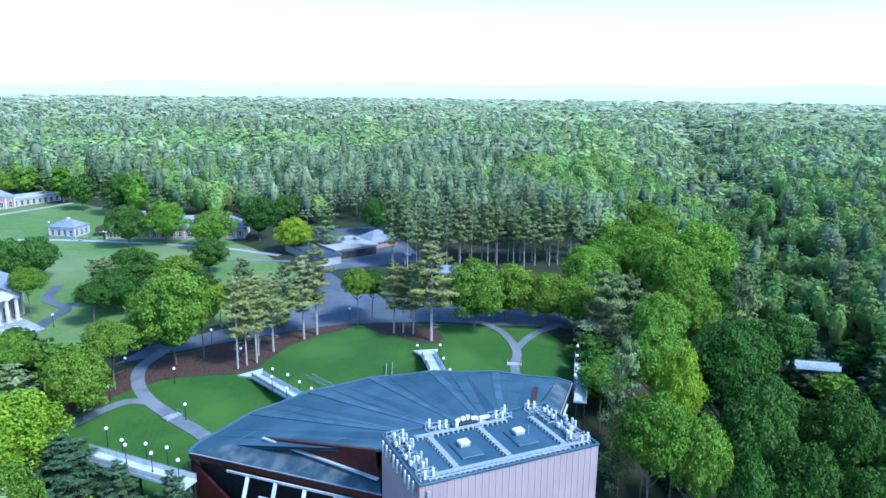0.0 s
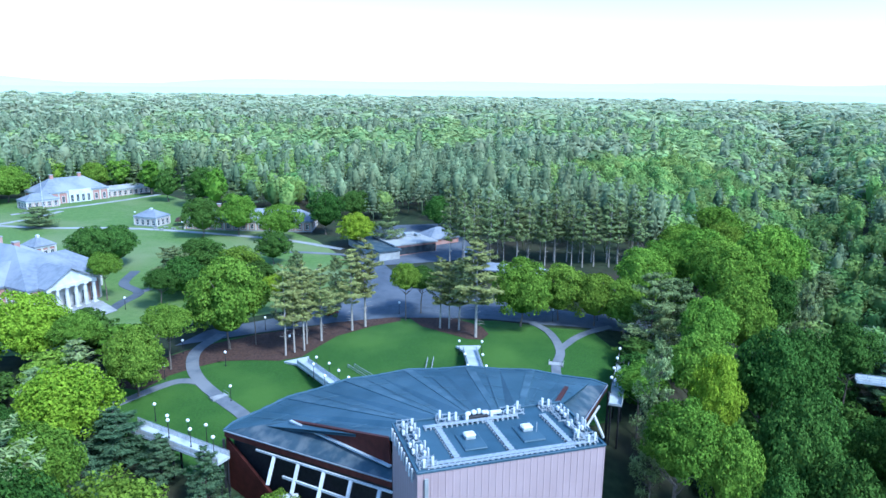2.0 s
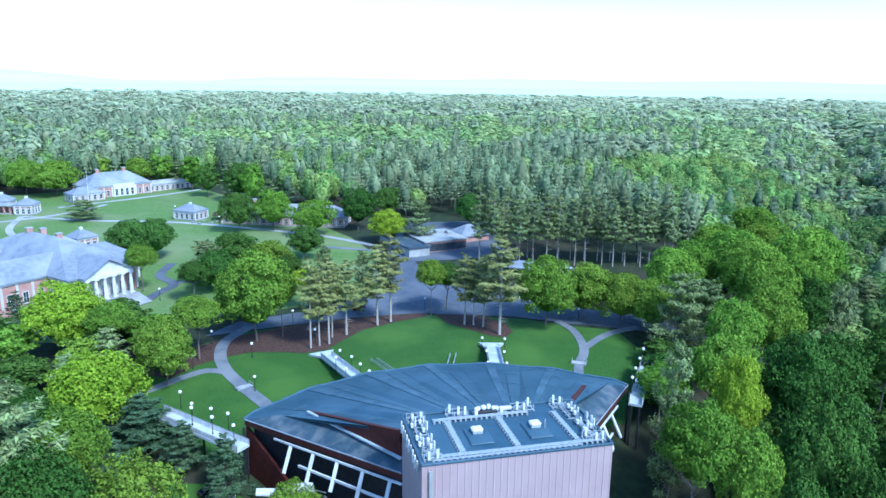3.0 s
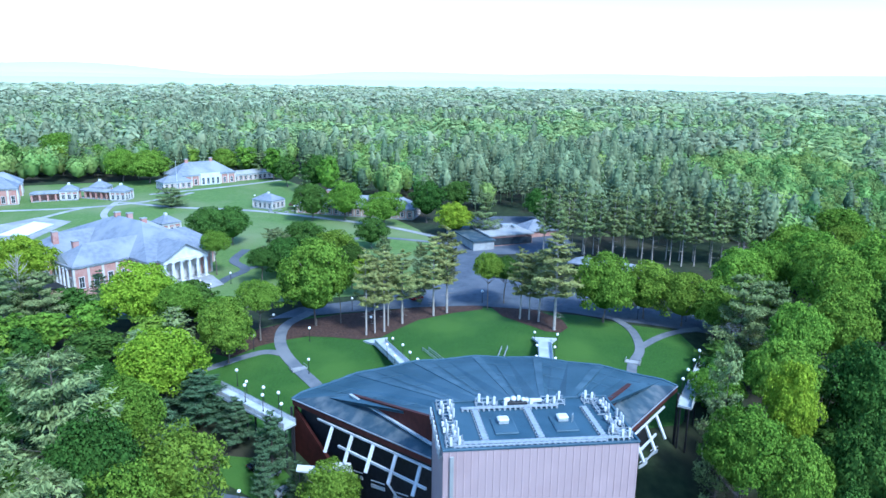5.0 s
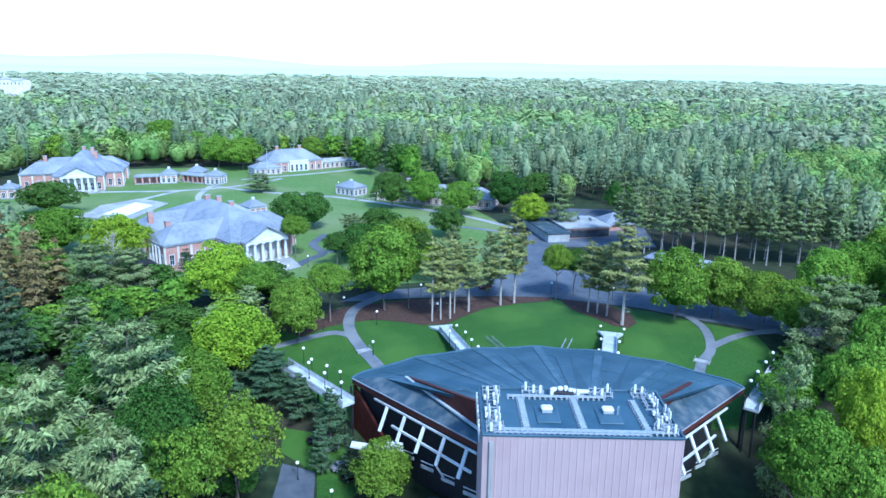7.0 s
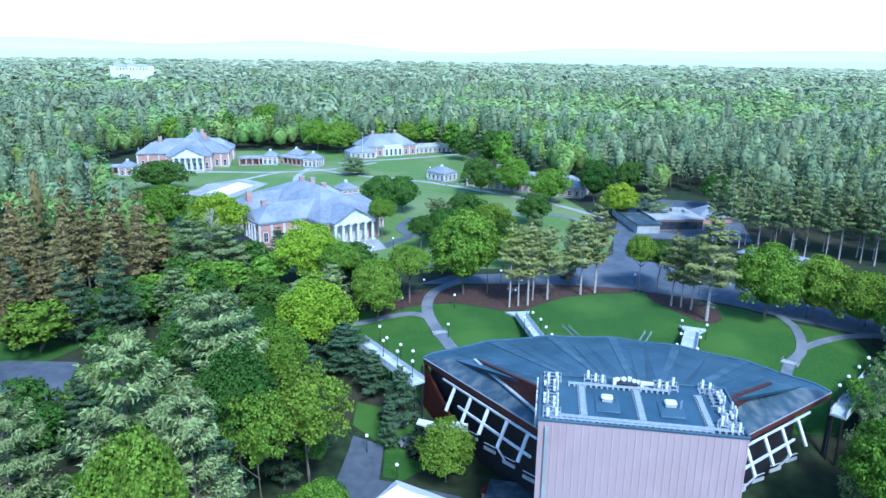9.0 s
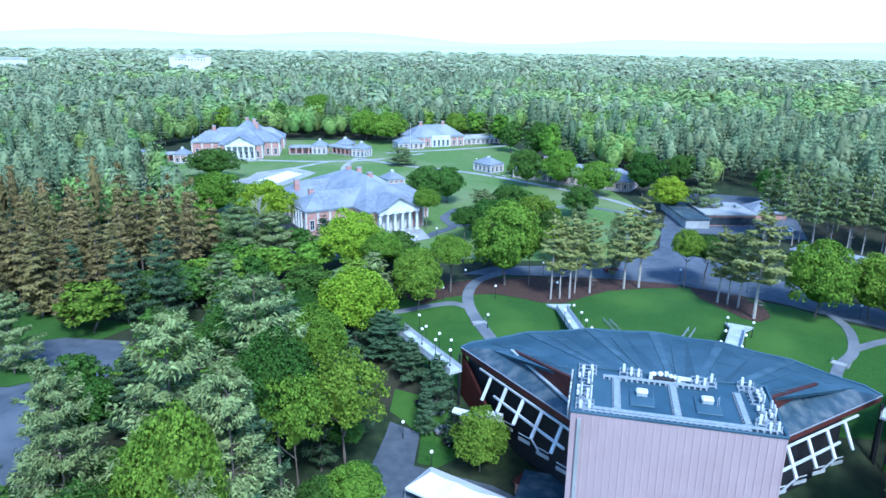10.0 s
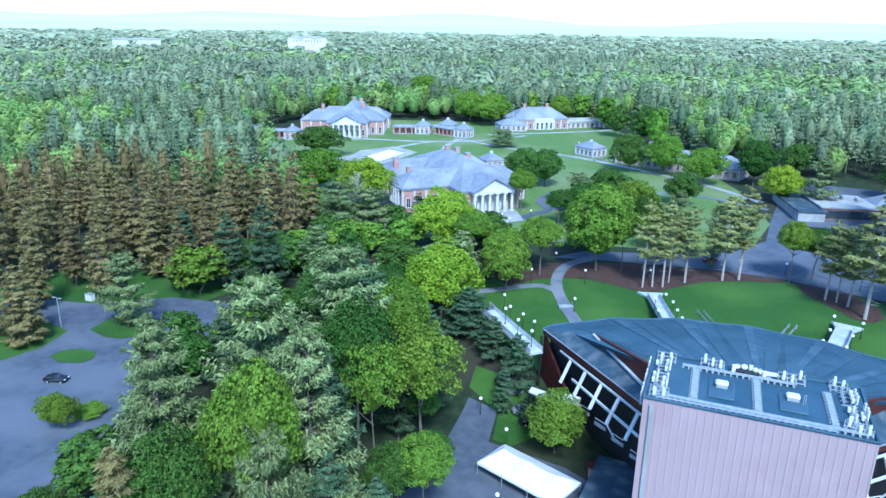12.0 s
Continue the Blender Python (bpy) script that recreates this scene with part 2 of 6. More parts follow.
def slab(pts, thick):
    """A flat or folded panel: the polygon pts, with thickness downwards."""
    bm = bmesh.new()
    top = [bm.verts.new(p) for p in pts]
    bot = [bm.verts.new((p[0], p[1], p[2] - thick)) for p in pts]
    bm.faces.new(top)
    bm.faces.new(bot[::-1])
    k = len(pts)
    for i in range(k):
        bm.faces.new((top[i], bot[i], bot[(i + 1) % k], top[(i + 1) % k]))
    bmesh.ops.recalc_face_normals(bm, faces=bm.faces)
    return bm


# ---- terrain ----
def smooth(a):
    a = min(1.0, max(0.0, a))
    return a * a * (3 - 2 * a)


GY = [-400, -20, 10, 30, 55, 75, 95, 150, 260, 400, 1000, 6000]
GZ = [-6, -7, -7, -5.5, 0.5, 3, 4.6, 6, 8.5, 10, 12, 12]


def ground(x, y):
    z = float(np.interp(y, GY, GZ))
    left = smooth((-55 - x) / 45)
    z = z + left * max(0.0, 3.5 - z)
    dx, dy = x - 128, y - 57
    d = dx * 0.755 - dy * 0.656
    s = dx * 0.656 + dy * 0.755
    z -= 30 * math.exp(-(d / 36) ** 2) * smooth((s + 260) / 120) * smooth((1400 - s) / 600)
    return z + 0.25 * math.sin(x * 0.07) * math.cos(y * 0.05)


def axis(a0, a1, step, reach, grow=1.25):
    core = list(np.arange(a0, a1 + 0.1, step))
    lo, hi, d = a0, a1, step
    low, high = [], []
    while hi < reach or lo > -reach:
        d *= grow
        hi += d
        lo -= d
        high.append(min(hi, reach + 200))
        low.append(max(lo, -reach - 200))
    return low[::-1] + core + high


gx, gy = axis(-300, 220, 6, 5200), axis(-150, 420, 6, 5200)
gverts = [(x, y, ground(x, y)) for y in gy for x in gx]
gn = len(gx)
gfaces = [(j * gn + i, j * gn + i + 1, (j + 1) * gn + i + 1, (j + 1) * gn + i) for j in range(len(gy) - 1) for i in range(gn - 1)]
setting("ground", mesh_of("ground", gverts, gfaces, M_FLOOR, True), None, "dark leaf-littered woodland ground reaching to the horizon", "ground")


def drape(pts, lift, step=6.0):
    """A patch of ground cover: a polygon in plan, cut on the terrain grid and laid on the land."""
    bm = bmesh.new()
    bm.faces.new([bm.verts.new((x, y, 0)) for x, y in pts])
    for ax in (0, 1):
        lo, hi = min(p[ax] for p in pts), max(p[ax] for p in pts)
        c = math.ceil(lo / step) * step
        while c < hi:
            no = (1, 0, 0) if ax == 0 else (0, 1, 0)
            bmesh.ops.bisect_plane(bm, geom=bm.verts[:] + bm.edges[:] + bm.faces[:], plane_co=(c if ax == 0 else 0, c if ax else 0, 0), plane_no=no)
            c += step
    for v in bm.verts:
        v.co.z = ground(v.co.x, v.co.y) + lift
    for f in bm.faces:
        if f.calc_area() > 0 and f.normal.z < 0:
            f.normal_flip()
    bmesh.ops.recalc_face_normals(bm, faces=bm.faces)
    return bm


def spline(pts, n=8):
    out = []
    p = [Vector(q) for q in pts]
    p = [2 * p[0] - p[1]] + p + [2 * p[-1] - p[-2]]
    for i in range(1, len(p) - 2):
        for k in range(n):
            t = k / n
            out.append(0.5 * ((2 * p[i]) + (p[i + 1] - p[i - 1]) * t + (2 * p[i - 1] - 5 * p[i] + 4 * p[i + 1] - p[i + 2]) * t * t + (3 * p[i] - p[i - 1] - 3 * p[i + 1] + p[i + 2]) * t ** 3))
    out.append(p[-2])
    return out


def strip(pts, width, lift, n=8, across=4):
    """A path or road of even width along a smooth line, laid on the land with a small edge."""
    line = spline([(x, y, 0) for x, y in pts], n)
    bm = bmesh.new()
    rows = []
    for i, p in enumerate(line):
        d = (line[min(i + 1, len(line) - 1)] - line[max(i - 1, 0)]).normalized()
        s = Vector((-d.y, d.x, 0))
        row = []
        for k in range(across + 1):
            q = p + s * width * (k / across - 0.5)
            row.append(bm.verts.new((q.x, q.y, ground(q.x, q.y) + lift)))
        rows.append(row)
    for a, b in zip(rows, rows[1:]):
        for k in range(across):
            bm.faces.new((a[k], b[k], b[k + 1], a[k + 1]))
    for a, b in zip(rows, rows[1:]):
        for k, flip in ((0, False), (across, True)):
            va, vb = a[k], b[k]
            wa, wb = bm.verts.new(va.co - Vector((0, 0, lift + 0.3))), bm.verts.new(vb.co - Vector((0, 0, lift + 0.3)))
            bm.faces.new((va, wa, wb, vb) if not flip else (va, vb, wb, wa))
    bmesh.ops.recalc_face_normals(bm, faces=bm.faces)
    return bm


# ---- ground covers ----
setting("lawn", drape([(-60, 56), (-66, 80), (-58, 97), (-40, 108), (-15, 112), (10, 112), (24, 108), (40, 103), (52, 95), (64, 91), (66, 72), (47, 50), (20, 44), (-20, 44), (-44, 47)], 0.07), M_GRASS, "mown green lawn sloping down behind the theatre", "lawn")
setting("green", drape([(-66, 118), (-20, 128), (4, 140), (10, 170), (0, 215), (-20, 262), (-40, 300), (-70, 352), (-110, 372), (-175, 350), (-240, 330), (-262, 245), (-228, 205), (-180, 170), (-140, 120), (-110, 112), (-80, 108)], 0.07), M_GRASS2, "broad pale green lawns between the brick bath houses", "lawn")
setting("verge", drape([(-165, -20), (-140, -20), (-134, 2), (-137, 12), (-128, 30), (-122, 50), (-175, 50), (-185, 10)], 0.05), M_GRASS, "rough grass verge round the parking loop", "grass")
setting("mulch_bed", drape([(-66, 86), (-58, 96), (-46, 104), (-30, 110), (-6, 114), (12, 113.5), (11, 110), (2, 108), (-9, 103), (-15, 96.5), (-20, 91), (-26, 90), (-33, 92), (-40, 93), (-46, 91), (-52, 88), (-58, 82)], 0.12), M_MULCH, "brown bark mulch bed under the tall pines", "mulch")
setting("mulch_bed.001", drape([(14, 112), (16, 104), (20, 99), (26, 92), (30, 91), (33, 94), (33, 100), (29, 106), (24, 111)], 0.12), M_MULCH, "brown bark mulch ring under a pine group", "mulch")
setting("road", drape([(-52, 106), (-30, 111), (-8, 114), (9, 113.5), (21, 110), (37, 105.5), (52, 97), (66, 92), (90, 86), (98, 94), (72, 104), (56, 111.5), (44, 123), (30, 132), (22, 148), (20, 172), (60, 172), (64, 212), (70, 240), (20, 240), (14, 205), (10, 172), (8, 148), (-2, 132), (-20, 124), (-44, 116)], 0.16), M_ASPHALT, "dark asphalt road curving past the lawn", "road")
setting("path", strip([(-33, 60), (-36, 66.5), (-40.7, 74.4), (-45.1, 83.8), (-47, 92.5), (-46, 102), (-40, 112)], 3.1, 0.2), M_PATH, "grey asphalt footpath winding up the lawn", "path")
setting("path.001", strip([(-44.6, 82.5), (-49.6, 84.4), (-55, 82), (-64, 76), (-76, 72)], 2.3, 0.19), M_PATH, "grey asphalt side path under the trees", "path")
setting("path.002", strip([(40, 62), (43.3, 71.4), (48.7, 79.9), (50.8, 90.8), (49, 100)], 2.5, 0.2), M_PATH, "grey asphalt footpath up to the road", "path")
setting("path.003", strip([(49.2, 81), (57, 86.9), (64, 90.5), (72, 93)], 2.1, 0.19), M_PATH, "short grey side path meeting the road", "path")
setting("path.004", strip([(-84, 133), (-73.4, 139), (-70, 147), (-66, 157), (-72, 169), (-70, 185)], 3.4, 0.2), M_ASPHALT, "dark path bending in front of the bath house", "path")
setting("path.005", strip([(-66, 157), (-58, 166), (-40, 190), (-20, 200), (10, 190)], 2.6, 0.19), M_PATH, "pale path across the green", "path")
setting("path.006", strip([(-150, 284), (-120, 270), (-90, 262), (-55, 246), (-20, 226), (8, 200)], 3.0, 0.18), M_CONC, "long pale walk crossing the green", "path")
setting("path.007", strip([(-200, 262), (-160, 268), (-130, 290), (-118, 310)], 3.0, 0.2), M_CONC, "pale walk along the bath house front", "path")
setting("path.008", strip([(-140, 306), (-110, 325), (-75, 356)], 3.0, 0.2), M_CONC, "pale walk along the long brick wing", "path")
setting("path.009", strip([(-186, 200), (-170, 245), (-160, 268)], 3.0, 0.18), M_CONC, "pale walk beside the pool court", "path")
setting("path.010", strip([(-130, 225), (-145, 250), (-150, 284)], 3.0, 0.18), M_CONC, "pale walk over the lawn", "path")
setting("terrace", drape([(-91, 133), (-78, 131), (-70, 139), (-76, 150), (-84, 147)], 0.25), M_CONC, "pale concrete terrace before the portico", "terrace")
setting("pool_court", drape([(-180, 205), (-158, 202), (-154, 236), (-172, 246), (-184, 230)], 0.2), M_CONC, "pale paved court round a covered pool", "terrace")
setting("pool_cover", drape([(-174, 211), (-162, 209), (-159, 230), (-170, 236)], 0.45), M_WATER, "white covered rectangular pool", "pool")
setting("car_park_loop", drape([(-80, -64), (-96, -28), (-104, -6), (-109, 12), (-112, 28), (-118, 40), (-134, 38), (-150, 26), (-170, 22), (-172, 12), (-150, 14), (-141, 12), (-139, 4), (-141, -4), (-150, -10), (-150, -60)], 0.14), M_ASPHALT, "grey asphalt parking loop beside the woods", "road")
setting("traffic_island", drape([(-134, 1.2), (-133.6, 4.5), (-131, 6.6), (-127, 6.8), (-125, 4.4), (-125.6, 1.8), (-130, 0.2)], 0.26), M_GRASS, "kerbed grass island in the parking loop", "island")
setting("traffic_island.001", drape([(-137, 14.5), (-138, 21), (-133, 26.5), (-127, 25), (-123.5, 18), (-127, 14), (-131, 13)], 0.26), M_GRASS, "kerbed grass island with a single pine", "island")
setting("service_drive", drape([(-52, 34), (-45, 32), (-43.5, 22), (-28, 20), (-14, 14), (-14, -30), (-60, -40), (-54, -8), (-51, 12)], 0.12), M_ASPHALT, "grey asphalt service drive behind the theatre", "road")
setting("service_drive.001", drape([(14, 22), (40, 26), (60, 10), (66, -40), (14, -40)], 0.12), M_ASPHALT, "grey asphalt service yard under the theatre side", "road")

setting("verge.001", drape([(-54, 44), (-43, 42), (-37, 34), (-36, 26), (-39, 22.5), (-43, 23), (-44.5, 31), (-49, 34.5), (-53, 37)], 0.1), M_GRASS, "shaded grass slope beside the theatre drive", "grass")

# ---- stage tower ----
TX0, TX1, TY0, TY1, TZ, TB = -14.1, 13.8, -2.9, 11.8, 23.3, -8.0
tower = thing("stage_tower", "tall windowless stage tower in pale pinkish ribbed cladding", "building", pose(0, 0, 0))
part("core", boxed(TX0 + 0.2, TY0 + 0.2, TB, TX1 - 0.2, TY1 - 0.2, TZ), M_PINK, tower)
for x0, y0, x1, y1, nm in ((TX0, TY0, TX1, TY0, "wall"), (TX0, TY1, TX0, TY0, "wall"), (TX1, TY0, TX1, TY1, "wall"), (TX1, TY1, TX0, TY1, "wall")):
    d = Vector((x1 - x0, y1 - y0, 0))
    n_ribs = int(d.length / 1.0)
    d.normalize()
    o = Vector((d.y, -d.x, 0))
    bm = bmesh.new()
    prof = []
    for i in range(n_ribs + 1):
        s = i * ((Vector((x1 - x0, y1 - y0, 0)).length) / n_ribs)
        for ds, off in ((0.0, 0.0), (0.78, 0.0), (0.81, 0.05), (0.92, 0.05)):
            if s + ds <= Vector((x1 - x0, y1 - y0, 0)).length:
                prof.append(Vector((x0, y0, 0)) + d * (s + ds) + o * off)
    lo = [bm.verts.new((p.x, p.y, TB)) for p in prof]
    hi = [bm.verts.new((p.x, p.y, TZ + 0.25)) for p in prof]
    for i in range(len(prof) - 1):
        bm.faces.new((lo[i], lo[i + 1], hi[i + 1], hi[i]))
    part(nm, bm, M_PINK, tower)
part("roof_deck", boxed(TX0 + 0.15, TY0 + 0.15, TZ, TX1 - 0.15, TY1 - 0.15, TZ + 0.12), M_ROOF, tower, "dark membrane roof deck")
for a in ((TX0 - 0.12, TY0 - 0.14, TX1 + 0.12, TY0 + 0.25), (TX0 - 0.12, TY1 - 0.25, TX1 + 0.12, TY1 + 0.14), (TX0 - 0.14, TY0 + 0.25, TX0 + 0.25, TY1 - 0.25), (TX1 - 0.25, TY0 + 0.25, TX1 + 0.14, TY1 - 0.25)):
    part("coping", boxed(a[0], a[1], TZ + 0.1, a[2], a[3], TZ + 0.42, bevel=0.04), M_ROOF, tower, "dark metal coping")
part("downpipe", boxed(TX0 + 0.9, TY0 - 0.35, TB, TX0 + 1.45, TY0 - 0.12, TZ - 0.6, bevel=0.05), M_CONC, tower, "pale square downpipe")
RZ = TZ + 0.12


def skylight(x, y, hatch):
    s = thing("skylight", "white domed roof hatch on a flat dark plinth", "skylight", pose(x, y, RZ), "roof hatches")
    part("plinth", boxed(-1.7, -3.2, 0, 1.7, 1.6, 0.22, bevel=0.05), M_SEAM, s)
    part("plinth_top", boxed(-1.55, -3.05, 0.22, 1.55, 1.45, 0.27), M_ROOF, s)
    part("curb", boxed(-0.75, -0.65, 0.27, 0.75, 0.65, 0.7, bevel=0.05), M_STEEL, s)
    bm = boxed(-0.85, -0.75, 0.7, 0.85, 0.75, 1.05, bevel=0.2)
    part("lid", bm, M_WHITE, s, "white rounded lid")
    if hatch:
        part("ladder_rail", tubed([(1.2, -0.9, 0.27), (1.2, -0.9, 1.5), (1.5, -0.4, 1.5), (1.5, -0.4, 0.27)], 0.05, 0.05, 5), M_STEEL, s)


skylight(-4.4, 4.2, False)
skylight(4.6, 4.2, True)


def roof_walk(a, b, w=0.75):
    """A raised steel gangway with comb-like feet on both sides."""
    a, b = Vector((*a, RZ)), Vector((*b, RZ))
    L = (b - a).length
    ang = math.atan2(b.y - a.y, b.x - a.x)
    s = thing("roof_gangway", "pale galvanised steel gangway on low feet", "walkway", pose(a.x, a.y, RZ, 0, 0, math.degrees(ang)), "roof gangways")
    part("grating", boxed(0, -w / 2, 0.3, L, w / 2, 0.38), M_STEEL, s)
    k = int(L / 0.8)
    for i in range(k + 1):
        part("foot", boxed(i * L / k - 0.14, -w / 2 - 0.22, 0, i * L / k + 0.14, w / 2 + 0.22, 0.28), M_STEEL, s)


roof_walk((-12.6, -1.4), (12.6, -1.6))
roof_walk((-12.4, -2.3), (9.2, -2.3), 0.35)
roof_walk((-9.8, 9.0), (5.0, 9.0))
roof_walk((-7.9, -0.8), (-8.0, 8.4))
roof_walk((0.2, -0.9), (0.1, 8.4))
roof_walk((9.2, -0.9), (9.1, 8.2), 0.7)
roof_walk((-12.0, -0.6), (-12.0, 4.0), 0.6)
roof_walk((11.8, -0.6), (11.8, 5.0), 0.6)


def antenna_frame(x, y, rot, n_pan, seed, w=3.0):
    """A ballasted steel frame with panel antennas and radio boxes."""
    rng = random.Random(seed)
    s = thing("antenna_frame", "white panel antennas and radio boxes on a ballasted steel frame", "antenna", pose(x, y, RZ, 0, 0, rot), "antenna frames")
    for yy in (-0.7, 0.7):
        part("rail", boxed(-w / 2, yy - 0.07, 0.12, w / 2, yy + 0.07, 0.26), M_STEEL, s)
        part("rail", boxed(-w / 2, yy - 0.05, 0.75, w / 2, yy + 0.05, 0.85), M_STEEL, s)
    for i in range(4):
        xx = -w / 2 + w * i / 3
        part("sleeper", boxed(xx - 0.1, -1.0, 0, xx + 0.1, 1.0, 0.12), M_STEEL, s)
        for yy in (-0.7, 0.7):
            part("post", boxed(xx - 0.06, yy - 0.06, 0.12, xx + 0.06, yy + 0.06, 0.95), M_STEEL, s)
    for i in range(n_pan):
        xx = -w / 2 + w * (i + 0.5) / n_pan
        h = rng.uniform(0.85, 1.5)
        yy = rng.choice((-0.7, 0.7))
        part("mast", tubed([(xx, yy, 0.1), (xx, yy, h + 0.5)], 0.05, 0.05, 6), M_STEEL, s)
        part("panel_antenna", boxed(xx - 0.19, yy - 0.3, h - 0.9, xx + 0.19, yy - 0.1, h + 0.45, bevel=0.04), M_WHITE, s)
        if rng.random() < 0.8:
            part("radio_box", boxed(xx - 0.28, yy + 0.1, 0.3, xx + 0.28, yy + 0.5, 0.95, bevel=0.05), M_WHITE, s)


antenna_frame(-12.4, 2.4, 90, 4, 1, 3.6)
antenna_frame(-12.4, 7.2, 90, 4, 2, 3.4)
antenna_frame(-12.3, 10.4, 0, 2, 3, 2.6)
antenna_frame(-12.3, -0.9, 0, 2, 4, 2.4)
antenna_frame(-5.8, 10.5, 0, 3, 5, 3.2)
antenna_frame(4.8, 10.4, 0, 3, 6, 3.4)
antenna_frame(11.6, 7.6, 90, 3, 7, 3.6)
antenna_frame(12.2, 2.8, 90, 5, 8, 4.0)
antenna_frame(11.8, -0.7, 0, 3, 9, 3.0)
antenna_frame(10.8, 10.4, 0, 2, 10, 2.2)

# rooftop cooling plant at the back edge
plant = thing("rooftop_plant", "white rounded air-handling drums and ducts at the roof edge", "ventilator", pose(-0.6, 10.3, RZ))
part("skid", boxed(-2.6, -0.9, 0, 2.8, 0.9, 0.2), M_STEEL, plant)
for i, (px_, py_, pr) in enumerate(((-1.9, 0, 0.42), (-0.9, 0.25, 0.48), (0.6, -0.15, 0.4))):
    bm = bmesh.new()
    bmesh.ops.create_uvsphere(bm, u_segments=12, v_segments=8, radius=pr, matrix=pose(px_, py_, 0.9) @ Matrix.Diagonal((1, 1, 0.85, 1)))
    part("drum", bm, M_WHITE, plant)
part("duct", boxed(1.0, -0.3, 0.35, 3.6, 0.3, 0.85, bevel=0.08), M_WHITE, plant)
for px_, py_, pw, ph in ((-2.3, -0.5, 0.5, 1.3), (-1.4, 0.5, 0.4, 1.0), (0.0, 0.4, 0.55, 1.25), (1.3, 0.5, 0.45, 0.9), (1.8, -0.4, 0.5, 1.1)):
    part("unit_box", boxed(px_ - pw / 2, py_ - pw / 2, 0.2, px_ + pw / 2, py_ + pw / 2, ph, bevel=0.05), M_WHITE if ph > 1 else M_STEEL, plant)
part("base_unit", boxed(-2.3, -0.6, 0.2, 1.2, 0.6, 0.6, bevel=0.05), M_DARK, plant)
for i in range(9):
    xx = TX0 - 0.22
    yy = TY0 + 1.2 + i * 1.45
    s = thing("facade_antenna", "slim panel antenna clamped to the tower wall", "antenna", pose(xx, yy, TZ - 1.6), "wall antennas")
    part("bracket", boxed(-0.1, -0.05, 0.3, 0.15, 0.05, 1.4), M_STEEL, s)
    part("panel_antenna", boxed(-0.35, -0.17, 0, -0.1, 0.17, 2.0, bevel=0.04), M_WHITE if i % 3 else M_STEEL, s)

# ---- theatre roof: a folded fan behind the tower ----
CX, CY, RR = 1.2, 10.0, 53.7
theatre = thing("theatre_roof", "dark blue-grey folded fan roof of the open theatre", "roof", pose(0, 0, 0))
A0, A1 = 43.5, 136.0            # the upper fan, degrees


NF = 12
rimpts, hubpts = [], []
for i in range(NF + 1):
    a = radians(A0 + (A1 - A0) * i / NF)
    up = 1.0 if i % 2 == 0 else 0.0
    rimpts.append(Vector((CX + RR * math.cos(a), CY + RR * math.sin(a), 9.0 + 0.45 * up)))
    hubpts.append(Vector((CX + 15.0 * math.cos(a), CY + 7.0 * math.sin(a) + 1, 18.9 + 0.9 * up)))
RED_L, RED_R = Vector((-26.8, 37.3, 13.4)), Vector((28.7, 38.2, 13.0))
TIP_L, TIP_R = Vector((-39.2, 44.6, 9.4)), Vector((42.6, 45.0, 8.8))
for i in range(NF):
    quad = [hubpts[i], rimpts[i], rimpts[i + 1], hubpts[i + 1]]
    if i == 0:
        quad[0] = Vector((13.6, 16.0, 19.0))
    if i == NF - 1:
        quad[3] = Vector((-13.6, 16.0, 19.0))
    part("roof_panel", slab(quad, 0.5), M_ROOF, theatre)
for i in range(NF + 1):
    h, r = hubpts[i].copy(), rimpts[i]
    # paler strip laid along each raised fold in place of its lit facet
    if i % 2 == 0 and 0 < i < NF:
        d = (r - h).normalized()
        sd = Vector((-d.y, d.x, 0)).normalized()
        lift = Vector((0, 0, 0.05))
        part("ridge_cap", slab([h + sd * 0.45 + lift, h - sd * 0.45 + lift, r - sd * 1.0 + lift, r + sd * 1.0 + lift], 0.35), M_FOLD, theatre, "pale roof fold with its caught light in the colour")
for i in range(NF):
    for f in (0.3, 0.55, 0.8):
        a = hubpts[i].lerp(rimpts[i], f)
        b = hubpts[i + 1].lerp(rimpts[i + 1], f)
        part("seam", beamed(a + Vector((0, 0, 0.03)), b + Vector((0, 0, 0.03)), 0.16, 0.06), M_SEAM, theatre)
    a = hubpts[i].lerp(hubpts[i + 1], 0.5)
    b = rimpts[i].lerp(rimpts[i + 1], 0.5)
    part("seam", beamed(a + Vector((0, 0, 0.03)), b + Vector((0, 0, 0.03)), 0.14, 0.06), M_SEAM, theatre)
# rounded lips that scallop the rim
lip = bmesh.new()
bmesh.ops.create_cone(lip, cap_ends=True, segments=14, radius1=1.9, radius2=1.75, depth=0.3)
bmesh.ops.scale(lip, verts=lip.verts, vec=(1, 0.42, 1))
lip_mesh = bpy.data.meshes.new("rim_lip")
lip.to_mesh(lip_mesh)
lip.free()
lip_mesh.materials.append(M_ROOF)
for i in range(2 * NF):
    a, b = rimpts[i // 2], rimpts[i // 2 + 1]
    p = a.lerp(b, 0.25 + 0.5 * (i % 2))
    ob = part("rim_lip", lip_mesh, None, theatre)
    ob.matrix_basis = pose(p.x, p.y, p.z - 0.05, 0, 0, math.degrees(math.atan2(b.y - a.y, b.x - a.x)))
